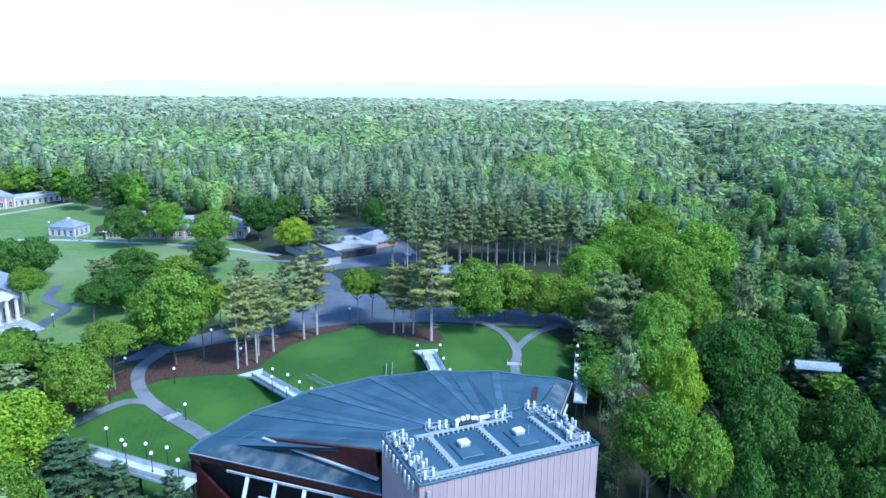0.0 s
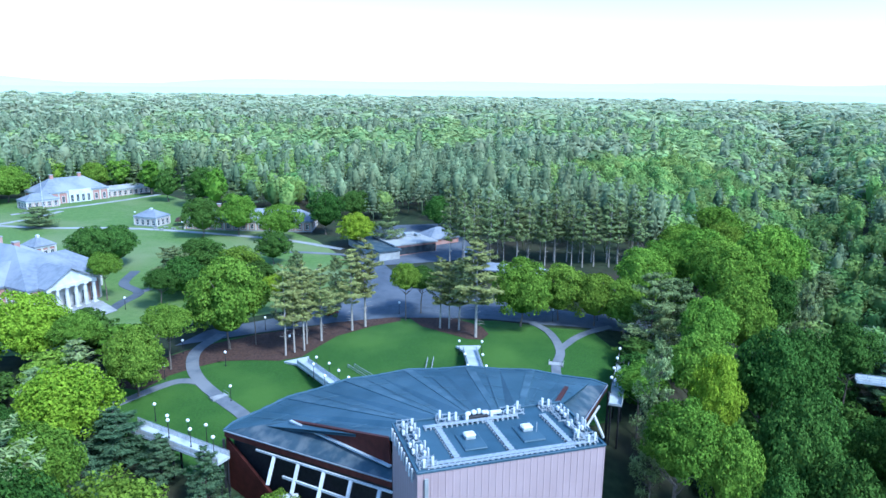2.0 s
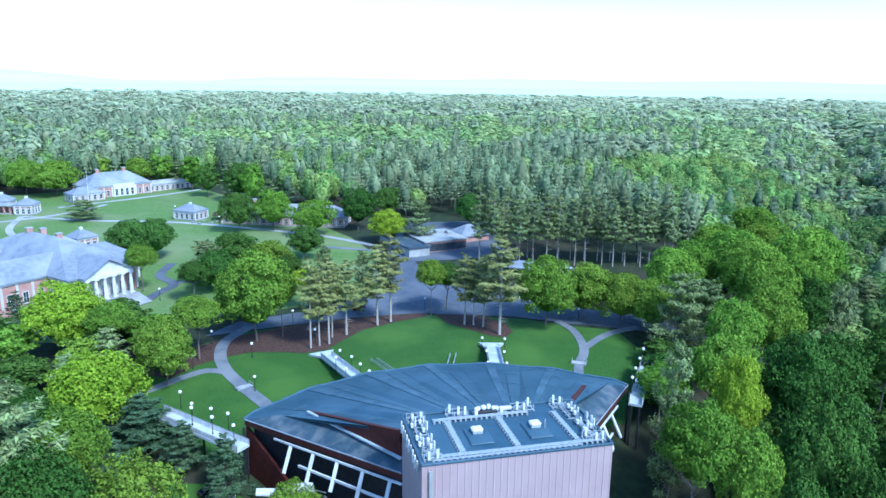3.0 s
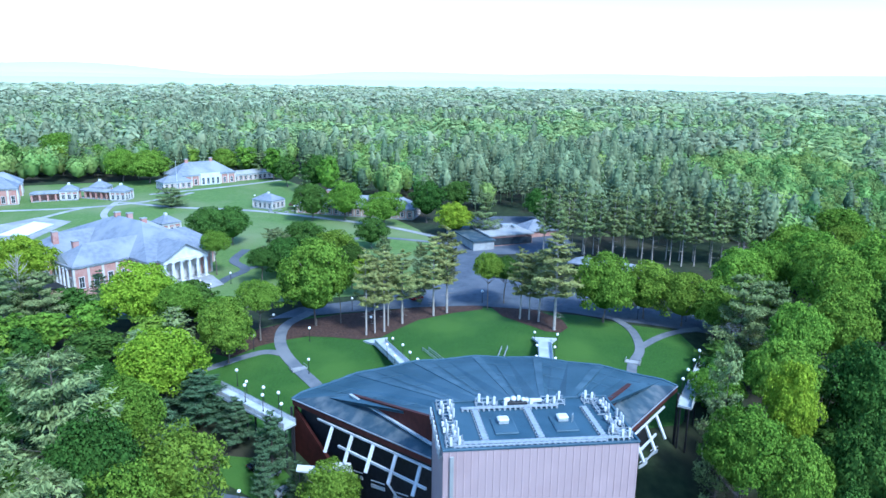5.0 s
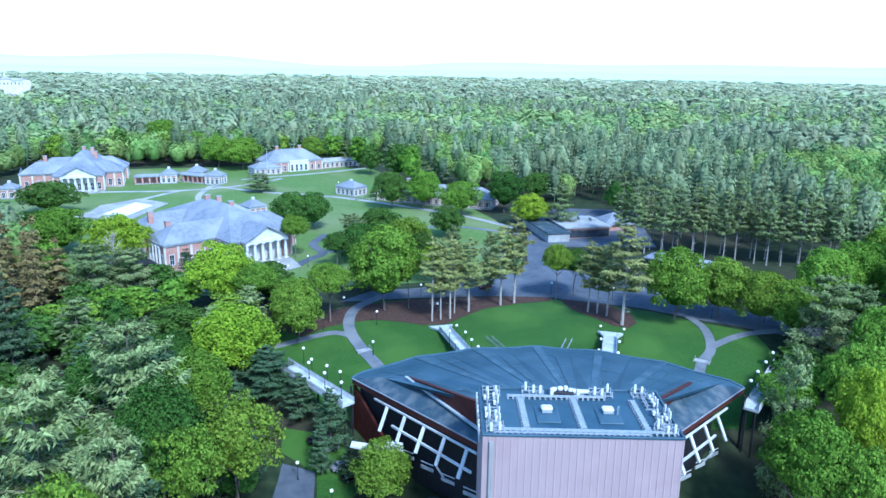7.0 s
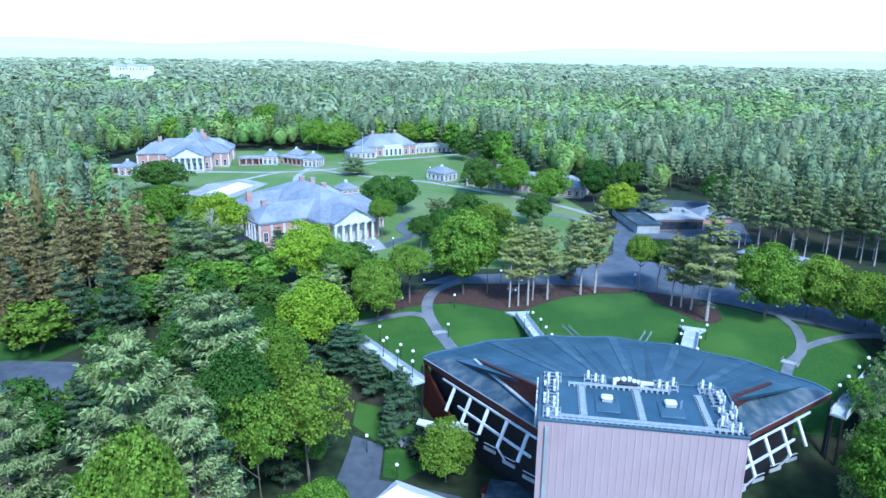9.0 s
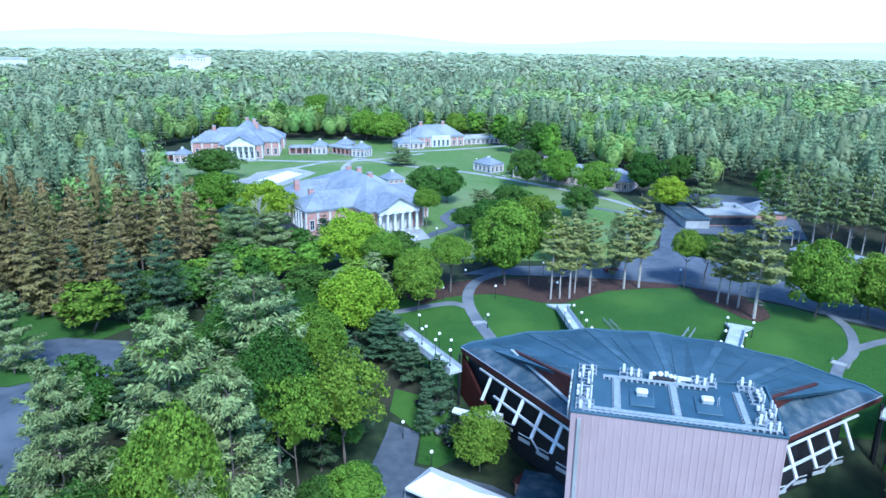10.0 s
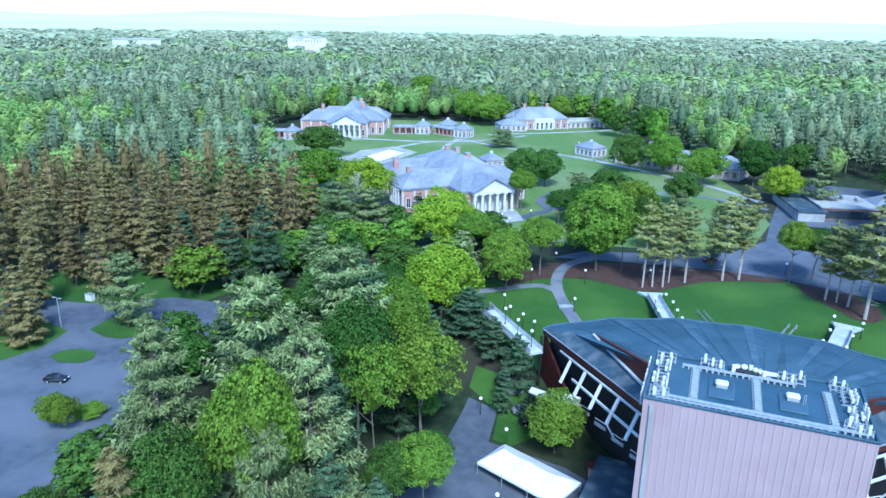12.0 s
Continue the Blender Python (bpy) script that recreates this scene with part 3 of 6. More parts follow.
# gutter round the rim
allrim = [TIP_R] + [Vector(p) for p in rimpts] + [TIP_L]
for a, b in zip(allrim, allrim[1:]):
    k = 2
    for j in range(k):
        p, q = a.lerp(b, j / k), a.lerp(b, (j + 1) / k)
        part("gutter", beamed(p + Vector((0, 0, 0.1)), q + Vector((0, 0, 0.1)), 0.5, 0.35), M_SEAM, theatre, "pale edge gutter")
for sgn, red, tip, rim in ((-1, RED_L, TIP_L, rimpts[-1]), (1, RED_R, TIP_R, rimpts[0])):
    hub = Vector((sgn * 13.6, 16.0, 19.0))
    low = Vector((sgn * 13.2, 15.4, 14.4 if sgn < 0 else 15.8))
    fas = Vector((sgn * 14.2, 12.2, 13.6 if sgn < 0 else 12.8))
    part("roof_panel", slab([hub, rim, red] if sgn > 0 else [hub, red, rim], 0.4), M_ROOF, theatre)
    part("roof_panel", slab([red, rim, tip] if sgn > 0 else [red, tip, rim], 0.4), M_ROOF, theatre)
    for wing in ([tip, red, fas], [red, low, fas]):
        part("wing_roof", slab(wing if sgn > 0 else wing[::-1], 0.4), M_ROOF_WORN, theatre, "worn grey lower roof wing")
    # upright red-brown wall between upper fan and wing
    bm = bmesh.new()
    o = Vector((sgn * 0.45, -0.6, 0))
    vs = [bm.verts.new(p + o) for p in (red + Vector((0, 0, 0.25)), hub + Vector((0, 0, 0.3)), low)]
    us = [bm.verts.new(p + Vector((0, 0.35, 0))) for p in (red, hub, low)]
    bm.faces.new(vs)
    bm.faces.new(us[::-1])
    for i in range(3):
        bm.faces.new((vs[i], us[i], us[(i + 1) % 3], vs[(i + 1) % 3]))
    bmesh.ops.recalc_face_normals(bm, faces=bm.faces)
    part("clerestory_wall", bm, M_RUST, theatre, "red-brown clad upright wall")
    if sgn < 0:
        part("flashing", beamed(red + Vector((sgn * 0.6, -0.8, 0.35)), low + Vector((sgn * 0.6, -0.8, 0.35)), 0.55, 0.3), M_DECK, theatre, "pale flashing")
    part("edge_strip", beamed(tip + Vector((0, -0.35, 0.16)), fas + Vector((0, -0.35, 0.16)), 0.22, 0.16), M_STEEL, theatre, "pale metal roof edge")
    dn = Vector((0, 0, -1.1))
    part("fascia", slab([tip + Vector((0, -0.3, 0.1)), fas + Vector((0, -0.3, 0.1)), fas + Vector((0, 0.1, 0.1)), tip + Vector((0, 0.1, 0.1))], 1.15), M_RUST, theatre, "deep red-brown edge fascia")

# ---- under the roof: white balcony frames, red-brown walls, dark block for the hall's shade ----
hall = thing("theatre_frame", "white steel frames and red-brown walls under the theatre roof", "building", pose(0, 0, 0))
# one solid dark slab stands in for the shade inside the open hall
part("dark_hall", slab([(-12, 16, 11.5), (-37.5, 44.2, 7.5), (-20, 57, 7.5), (1, 62, 7.5), (22, 57, 7.5), (36, 43, 7.5), (12, 16, 11.5)], 15.0), M_DARK, hall, "solid dark block in place of the shaded hall interior")
for sgn, tip in ((-1, TIP_L), (1, TIP_R)):
    fas = Vector((sgn * 14.2, 12.2, 13.6 if sgn < 0 else 12.8))
    a0 = tip.lerp(fas, 0.1) + Vector((0, -0.4, -1.6))
    a1 = fas + Vector((0, -0.4, -1.6))
    # top beam and second beam
    part("beam", beamed(tip.lerp(fas, 0.22) + Vector((0, -0.6, -1.6)), a1 + Vector((0, -0.2, 0)), 0.3, 0.34), M_WHITE, hall)
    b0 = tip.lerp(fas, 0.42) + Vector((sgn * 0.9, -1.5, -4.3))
    b1 = fas + Vector((sgn * 0.9, -1.5, -4.5))
    part("beam", beamed(b0, b1, 0.34, 0.4), M_WHITE, hall)
    for k in range(5):
        f = 0.34 + 0.15 * k
        p = tip.lerp(fas, f) + Vector((0, -0.5, -1.7))
        q = p + Vector((sgn * 1.5, -1.9, -4.4))
        part("strut", beamed(p, q, 0.6, 0.3), M_WHITE, hall)
        if k % 2:
            part("strut", beamed(q, q + Vector((-sgn * 1.6, 1.0, -3.4)), 0.4, 0.28), M_WHITE, hall)
        # stepped balcony fronts
        w0 = q + Vector((-sgn * 1.0, 0.8, -3.0))
        w1 = tip.lerp(fas, f + 0.09) + Vector((sgn * 0.5, -1.0, -9.0))
        part("balcony_front", beamed(w0, w1, 0.2, 0.6), M_CONC, hall)
        part("balcony_rail", beamed(w0 + Vector((0, 0, 1.0)), w1 + Vector((0, 0, 1.0)), 0.1, 0.14), M_WHITE, hall)
    # sloping red-brown wall under the tip, with a dark corner post
    t0 = tip + Vector((sgn * -0.2, -0.2, -1.4))
    m0 = tip.lerp(fas, 0.36) + Vector((0, 0, -11.5))
    bm = bmesh.new()
    for off, flip in ((Vector((0, 0, 0)), False), (Vector((sgn * -0.4, 0.5, 0)), True)):
        vs = [bm.verts.new(p + off) for p in (t0, m0, Vector((m0.x, m0.y, -7.5)), Vector((t0.x, t0.y, -7.5)))]
        bm.faces.new(vs[::-1] if flip else vs)
    bm.verts.ensure_lookup_table()
    for i in range(4):
        j = (i + 1) % 4
        bm.faces.new((bm.verts[i], bm.verts[4 + i], bm.verts[4 + j], bm.verts[j]))
    bmesh.ops.recalc_face_normals(bm, faces=bm.faces)
    if sgn < 0:
        part("side_wall", bm, M_RUST, hall, "red-brown clad side wall")
    else:
        bm.free()
    part("corner_post", beamed(t0 + Vector((sgn * 0.4, -0.4, 0)), t0 + Vector((sgn * 0.4, -0.4, -14)), 0.45, 0.45), M_DARK, hall)
awn = thing("entrance_canopy", "small folded white entrance canopy on thin posts", "canopy", pose(-30.5, 26.0, 0))
part("canopy_top", slab([(-6.5, -0.2, 4.6), (-2.6, -0.8, 4.2), (-0.6, -1.2, 5.0), (3.4, -1.6, 4.6), (3.2, 1.2, 4.7), (-0.6, 1.2, 5.1), (-2.6, 1.2, 4.3), (-6.4, 1.4, 4.7)], 0.35), M_WHITE, awn)
for px_, py_ in ((-6, 0.4), (-2.6, 0), (3, 0)):
    part("post", tubed([(px_, py_, ground(-30.5 + px_, 26 + py_)), (px_, py_, 4.3)], 0.09, 0.09, 6), M_DARK, awn)


# ---- footbridges and ramps ----
def footbridge(name, label, a, b, width, flare=0.0, flare_len=4.0, posts=True, rail=True):
    a, b = Vector(a), Vector(b)
    d = b - a
    L = math.hypot(d.x, d.y)
    rot = math.degrees(math.atan2(d.y, d.x))
    s = thing(name, label, "footbridge", pose(a.x, a.y, 0, 0, 0, rot), "footbridges")
    h = width / 2
    za, zb = a.z, b.z
    zf = za + (zb - za) * (L - flare_len) / L if flare else zb
    Lf = L - flare_len if flare else L
    part("deck", slab([(0, -h, za), (Lf, -h, zf), (Lf, h, zf), (0, h, za)], 0.5), M_DECK, s, "pale concrete deck")
    if flare:
        part("landing", slab([(Lf, -h, zf), (L, -h - flare, zb), (L, h + flare, zb), (Lf, h, zf)], 0.5), M_DECK, s, "flared concrete landing")
    if rail:
        for sg in (-1, 1):
            y = sg * (h - 0.08)
            for dz, th in ((0.55, 0.06), (1.1, 0.09)):
                part("rail", beamed((0, y, za + dz), (Lf, y, zf + dz), th, th), M_STEEL, s)
            k = max(3, int(Lf / 2.2))
            for i in range(k + 1):
                f = i / k
                z = za + (zf - za) * f
                part("baluster", beamed((Lf * f, y, z - 0.1), (Lf * f, y, z + 1.1), 0.09, 0.09), M_STEEL, s)
            bm = boxed(0, -0.03, 0, Lf, 0.03, 1)
            for v in bm.verts:
                f = v.co.x / Lf
                zz = za + (zf - za) * f
                v.co.z = zz + (0.12 if v.co.z < 0.5 else 0.95)
                v.co.y += y
            part("side_panel", bm, M_WHITE, s, "white mesh side panel")
    m = s.matrix_basis
    if posts:
        k = max(2, int(L / 9))
        for i in range(k + 1):
            f = i / k
            p = m @ Vector((L * f, 0, 0))
            z = za + (zb - za) * f
            gz = ground(p.x, p.y)
            if z - gz > 1.0:
                for sg in (-1, 1):
                    part("pier", tubed([(L * f, sg * (h - 0.6), gz - 0.3), (L * f, sg * (h - 0.6), z - 0.45)], 0.22, 0.22, 8), M_DARK, s)
    return s


footbridge("footbridge", "pale concrete footbridge with white rails to the theatre side", (-39.5, 40.5, 5.6), (-57, 57.5, 6.6), 3.2)
footbridge("footbridge", "pale ramp with a flared landing from the lawn", (-13.5, 61, 6.6), (-21.5, 89.5, ground(-21.5, 89.5) + 0.4), 3.0, 1.9, 4.0)
footbridge("footbridge", "pale ramp with a flared landing from the lawn", (17.2, 58, 7.0), (24, 86, ground(24, 86) + 1.2), 3.6, 1.6, 4.5)
footbridge("footbridge", "pale concrete footbridge with white rails to the theatre side", (43.8, 43, 5.0), (60, 66, 5.2), 3.0)
footbridge("footbridge", "long pale concrete footbridge crossing the wooded ravine", (111, 41.8, 3.6), (119.5, 35.4, 3.7), 2.4, posts=False)
for a, b in (((-9.5, 82, 0), (-4.5, 72, 0)), ((11.5, 82, 0), (8, 73, 0))):
    s = thing("handrail", "pale steel stair handrail on the lawn", "handrail", None, "lawn handrails")
    za, zb = ground(a[0], a[1]), ground(b[0], b[1])
    for off in (0, 1.6):
        p, q = Vector((a[0] + off, a[1], za)), Vector((b[0] + off, b[1], zb))
        for f in (0, 0.33, 0.66, 1):
            r = p.lerp(q, f)
            part("post", beamed((r.x, r.y, ground(r.x, r.y)), (r.x, r.y, r.z + 1.1), 0.1, 0.1), M_STEEL, s)
        part("rail", beamed(p + Vector((0, 0, 1.1)), q + Vector((0, 0, 1.1)), 0.12, 0.12), M_STEEL, s)
        part("rail", beamed(p + Vector((0, 0, 0.55)), q + Vector((0, 0, 0.55)), 0.1, 0.1), M_STEEL, s)
for x, y, rot in ((-40.7, 74.4, -62), (44.2, 73.2, 58)):
    s = thing("path_steps", "short flight of pale concrete path steps", "steps", pose(x, y, ground(x, y), 0, 0, rot), "path steps")
    for i in range(4):
        part("step", boxed(-0.9 + 0.45 * i, -1.9, -0.2, -0.45 + 0.45 * i, 1.9, 0.3 + (0.02 * i), bevel=0.02), M_CONC, s)
    for sg in (-1, 1):
        part("side_rail", beamed((-1.2, sg * 1.9, 0.9), (1.2, sg * 1.9, 0.9), 0.08, 0.08), M_STEEL, s)
        for xx in (-1.1, 1.1):
            part("post", beamed((xx, sg * 1.9, 0), (xx, sg * 1.9, 0.9), 0.07, 0.07), M_STEEL, s)


# ---- lamps ----
M_GLOBE = ramp_mat("opal_globe", (0.85, 0.85, 0.83), (0.9, 0.9, 0.88), 1, 0.3)
lamp0 = thing("globe_lamp", "slim dark post lamp with a white glass globe", "street lamp", pose(0, 0, -500), "globe lamps")
part("post", tubed([(0, 0, 0), (0, 0, 3.5)], 0.09, 0.06, 8), M_DARK, lamp0)
part("base", tubed([(0, 0, 0), (0, 0, 0.25), (0, 0, 0.5)], 0.2, 0.1, 8), M_DARK, lamp0)
bm = bmesh.new()
bmesh.ops.create_uvsphere(bm, u_segments=12, v_segments=8, radius=0.36, matrix=pose(0, 0, 3.8))
part("globe", bm, M_GLOBE, lamp0, "white glass globe")
LAMPS_A = [(-42.7, 50.4, 4.4), (-50.3, 57.1, 4.2), (-46.2, 53.6, 4.3), (-52.9, 60.7, 5.4), (-41.2, 42.6, 5.6), (-45.4, 46.6, 5.8), (-49.6, 50.8, 6.2), (-17.2, 83, 3.3), (-15, 76, 4.2), (-13.6, 70, 4.6), (-12.2, 64.5, 5), (-17.5, 65, 5.8), (-19, 74, 5.2), (20.6, 83.5, 3.7), (26.3, 81.5, 3.7), (18.6, 73, 4.2), (22.8, 71.5, 4.2), (16.2, 64, 5.0), (20.4, 62.5, 5.0), (44.6, 46.5, 6.0)]
LAMPS_B = [(48, 51.2, 6), (52, 56.5, 6), (56, 62, 6), (55.6, 99.4, None), (-49.5, 100, None), (-22.6, 96.5, None), (-39, 90, None), (-53, 86, None), (-38, 72, None), (12, 116, None), (30, 112, None), (-68, 140, None), (-62, 168, None), (-76, 132, None), (-50, 200, None), (-20, 210, None), (-48, 30, None), (-40, 22, None), (70, 98, None), (-28, 113, None)]
for x, y, z in LAMPS_A + LAMPS_B:
    copy_thing(lamp0, pose(x, y, ground(x, y) if z is None else z))
lamp0.matrix_basis = pose(-36, 4, ground(-36, 4))


# ---- brick bath houses ----
def hip_roof(x0, y0, x1, y1, z, peak, ridge_axis=0, eave=0.6, ridge=None):
    """A hipped roof over a rectangle, with a ridge along one axis."""
    x0, y0, x1, y1 = x0 - eave, y0 - eave, x1 + eave, y1 + eave
    bm = bmesh.new()
    w, d = x1 - x0, y1 - y0
    if ridge_axis == 0:
        k = min(d / 2, w / 2 - 0.2) if ridge is None else ridge
        r = [(x0 + k, (y0 + y1) / 2), (x1 - k, (y0 + y1) / 2)]
    else:
        k = min(w / 2, d / 2 - 0.2) if ridge is None else ridge
        r = [((x0 + x1) / 2, y0 + k), ((x0 + x1) / 2, y1 - k)]
    c = [bm.verts.new(p) for p in ((x0, y0, z), (x1, y0, z), (x1, y1, z), (x0, y1, z))]
    cb = [bm.verts.new((v.co.x, v.co.y, z - 0.45)) for v in c]
    t = [bm.verts.new((*p, peak)) for p in r]
    if ridge_axis == 0:
        fs = ((c[0], c[1], t[1], t[0]), (c[1], c[2], t[1]), (c[2], c[3], t[0], t[1]), (c[3], c[0], t[0]))
    else:
        fs = ((c[0], c[1], t[0]), (c[1], c[2], t[1], t[0]), (c[2], c[3], t[1]), (c[3], c[0], t[0], t[1]))
    for f in fs:
        bm.faces.new(f)
    bm.faces.new(cb[::-1])
    for i in range(4):
        bm.faces.new((cb[i], cb[(i + 1) % 4], c[(i + 1) % 4], c[i]))
    bmesh.ops.recalc_face_normals(bm, faces=bm.faces)
    return bm


def gable_roof(x0, y0, x1, y1, z, peak, eave=0.5):
    """A gabled roof with its ridge along y."""
    bm = bmesh.new()
    xm = (x0 + x1) / 2
    prof = ((x0 - eave, z), (xm, peak), (x1 + eave, z), (x1 + eave, z - 0.35), (xm, peak - 0.4), (x0 - eave, z - 0.35))
    a = [bm.verts.new((x, y0 - eave, zz)) for x, zz in prof]
    b = [bm.verts.new((x, y1 + eave, zz)) for x, zz in prof]
    k = len(prof)
    for i in range(k):
        bm.faces.new((a[i], b[i], b[(i + 1) % k], a[(i + 1) % k]))
    bm.faces.new(a[::-1])
    bm.faces.new(b)
    bmesh.ops.recalc_face_normals(bm, faces=bm.faces)
    return bm


WINDOW_MESHES = {}


def window_meshes(w, h):
    """The shared meshes of one window size: a ring frame, a sill, a glazing bar each way and the pane."""
    key = (w, h)
    if key not in WINDOW_MESHES:
        ring = bmesh.new()
        o = [(-w / 2 - 0.12, 0), (w / 2 + 0.12, 0), (w / 2 + 0.12, h + 0.2), (-w / 2 - 0.12, h + 0.2)]
        i = [(-w / 2 + 0.06, 0.06), (w / 2 - 0.06, 0.06), (w / 2 - 0.06, h), (-w / 2 + 0.06, h)]
        lay = [[ring.verts.new((x, y, z)) for x, z in pts] for y in (-0.1, 0.08) for pts in (o, i)]
        for k in range(4):
            j = (k + 1) % 4
            ring.faces.new((lay[0][k], lay[0][j], lay[1][j], lay[1][k]))
            ring.faces.new((lay[2][j], lay[2][k], lay[3][k], lay[3][j]))
            ring.faces.new((lay[0][j], lay[0][k], lay[2][k], lay[2][j]))
            ring.faces.new((lay[1][k], lay[1][j], lay[3][j], lay[3][k]))
        bmesh.ops.recalc_face_normals(ring, faces=ring.faces)
        made = []
        for nm, bm, mat in (("window", ring, M_WHITE), ("sill", boxed(-w / 2 - 0.2, -0.2, -0.16, w / 2 + 0.2, 0.08, -0.004), M_WHITE),
                            ("mullion", boxed(-0.04, -0.07, 0.07, 0.04, 0.04, h - 0.01), M_WHITE), ("transom", boxed(-w / 2 + 0.07, -0.075, h * 0.5 - 0.04, w / 2 - 0.07, 0.035, h * 0.5 + 0.04), M_WHITE),
                            ("pane", boxed(-w / 2 + 0.065, -0.045, 0.065, w / 2 - 0.065, -0.015, h - 0.005), M_GLASS)):
            me = bpy.data.meshes.new(nm)
            bm.normal_update()
            bm.to_mesh(me)
            bm.free()
            me.materials.append(mat)
            made.append((nm, me))
        WINDOW_MESHES[key] = made
    return WINDOW_MESHES[key]


def window(parent, x, y, z, w, h, facing):
    """A white-framed window with sill, glazing bars and pane, set in a wall that faces along facing (degrees)."""
    (nm, me), *rest = window_meshes(w, h)
    ob = part(nm, me, None, parent, "white-framed window")
    ob.matrix_basis = pose(x, y, z, 0, 0, facing)
    for nm, me in rest:
        part(nm, me, None, ob, "dark glass pane" if nm == "pane" else "")


def column(parent, x, y, z0, z1, r):
    bm = bmesh.new()
    tube(bm, [(x, y, z0 + 0.3), (x, y, (z0 + z1) / 2), (x, y, z1 - 0.3)], r, r * 0.85, 12)
    box(bm, x - r * 1.3, y - r * 1.3, z0, x + r * 1.3, y + r * 1.3, z0 + 0.3)
    box(bm, x - r * 1.25, y - r * 1.25, z1 - 0.3, x + r * 1.25, y + r * 1.25, z1)
    part("column", bm, M_WHITE, parent, "white round column")


def chimney(parent, x, y, z0, z1, w=1.8, d=1.2):
    c = part("chimney", boxed(x - w / 2, y - d / 2, z0, x + w / 2, y + d / 2, z1), M_BRICK, parent, "red brick chimney")
    part("chimney_cap", boxed(x - w / 2 - 0.15, y - d / 2 - 0.15, z1, x + w / 2 + 0.15, y + d / 2 + 0.15, z1 + 0.3), M_CONC, c)


def brick_block(parent, x0, y0, x1, y1, h, step=4.2, win=(1.5, 2.6), sill=1.2, faces="swe", zband=True):
    part("wall", boxed(x0, y0, -1.5, x1, y1, h), M_BRICK, parent)
    part("plinth", boxed(x0 - 0.12, y0 - 0.12, -1.5, x1 + 0.12, y1 + 0.12, 0.6), M_CONC, parent, "pale stone plinth")
    part("cornice", boxed(x0 - 0.3, y0 - 0.3, h - 0.9, x1 + 0.3, y1 + 0.3, h), M_WHITE, parent, "white painted cornice")
    for f in faces:
        if f in "sn":
            k = max(1, int((x1 - x0) / step))
            for i in range(k):
                xx = x0 + (x1 - x0) * (i + 0.5) / k
                window(parent, xx, y0 if f == "s" else y1, sill, *win, 0 if f == "s" else 180)
        else:
            k = max(1, int((y1 - y0) / step))
            for i in range(k):
                yy = y0 + (y1 - y0) * (i + 0.5) / k
                window(parent, x1 if f == "e" else x0, yy, sill, *win, 90 if f == "e" else -90)
        # cream pilasters between the windows
        for i in range(1, k):
            if f in "sn":
                xx, yy = x0 + (x1 - x0) * i / k, (y0 if f == "s" else y1)
                part("pilaster", boxed(xx - 0.4, yy - 0.16, 0.6, xx + 0.4, yy + 0.16, h - 0.9), M_STONE, parent, "cream stone pilaster")
            else:
                xx, yy = (x1 if f == "e" else x0), y0 + (y1 - y0) * i / k
                part("pilaster", boxed(xx - 0.16, yy - 0.4, 0.6, xx + 0.16, yy + 0.4, h - 0.9), M_STONE, parent, "cream stone pilaster")
    for x in (x0, x1):
        for y in (y0, y1):
            part("quoin", boxed(x - 0.35, y - 0.35, 0.6, x + 0.35, y + 0.35, h - 0.9), M_STONE, parent, "cream corner quoins")


def portico(parent, x0, x1, y0, depth, h, peak, n=4, r=0.55):
    part("portico_floor", boxed(x0 - 0.5, y0 - depth - 0.5, -1.5, x1 + 0.5, y0, 0.5), M_CONC, parent)
    for i in range(3):
        part("step", boxed(x0 - 0.5 - 0.4 * i, y0 - depth - 0.9 - 0.4 * i, -1.5, x1 + 0.5 + 0.4 * i, y0 - depth - 0.5 - 0.4 * i, 0.38 - 0.13 * i), M_CONC, parent)
    for i in range(n):
        column(parent, x0 + 0.7 + (x1 - x0 - 1.4) * i / (n - 1), y0 - depth + 0.7, 0.5, h - 1.0, r)
    part("entablature", boxed(x0, y0 - depth, h - 1.0, x1, y0, h), M_WHITE, parent)
    part("recess", boxed(x0 + 1, y0 - 0.12, 0.5, x1 - 1, y0 - 0.05, h - 1.0), M_STONE, parent)
    for i in range(n - 1):
        window(parent, x0 + 0.7 + (x1 - x0 - 1.4) * (i + 0.5) / (n - 1), y0 - 0.12, 0.7, 1.5, 3.6, 0)
    bm = bmesh.new()
    xm = (x0 + x1) / 2
    a = [bm.verts.new(p) for p in ((x0, y0 - depth + 0.3, h), (x1, y0 - depth + 0.3, h), (xm, y0 - depth + 0.3, peak - 0.4))]
    b = [bm.verts.new((v.co.x, v.co.y + 0.4, v.co.z)) for v in a]
    bm.faces.new(a)
    bm.faces.new(b[::-1])
    for i in range(3):
        bm.faces.new((a[i], b[i], b[(i + 1) % 3], a[(i + 1) % 3]))
    bmesh.ops.recalc_face_normals(bm, faces=bm.faces)
    part("pediment", bm, M_WHITE, parent, "white triangular pediment")


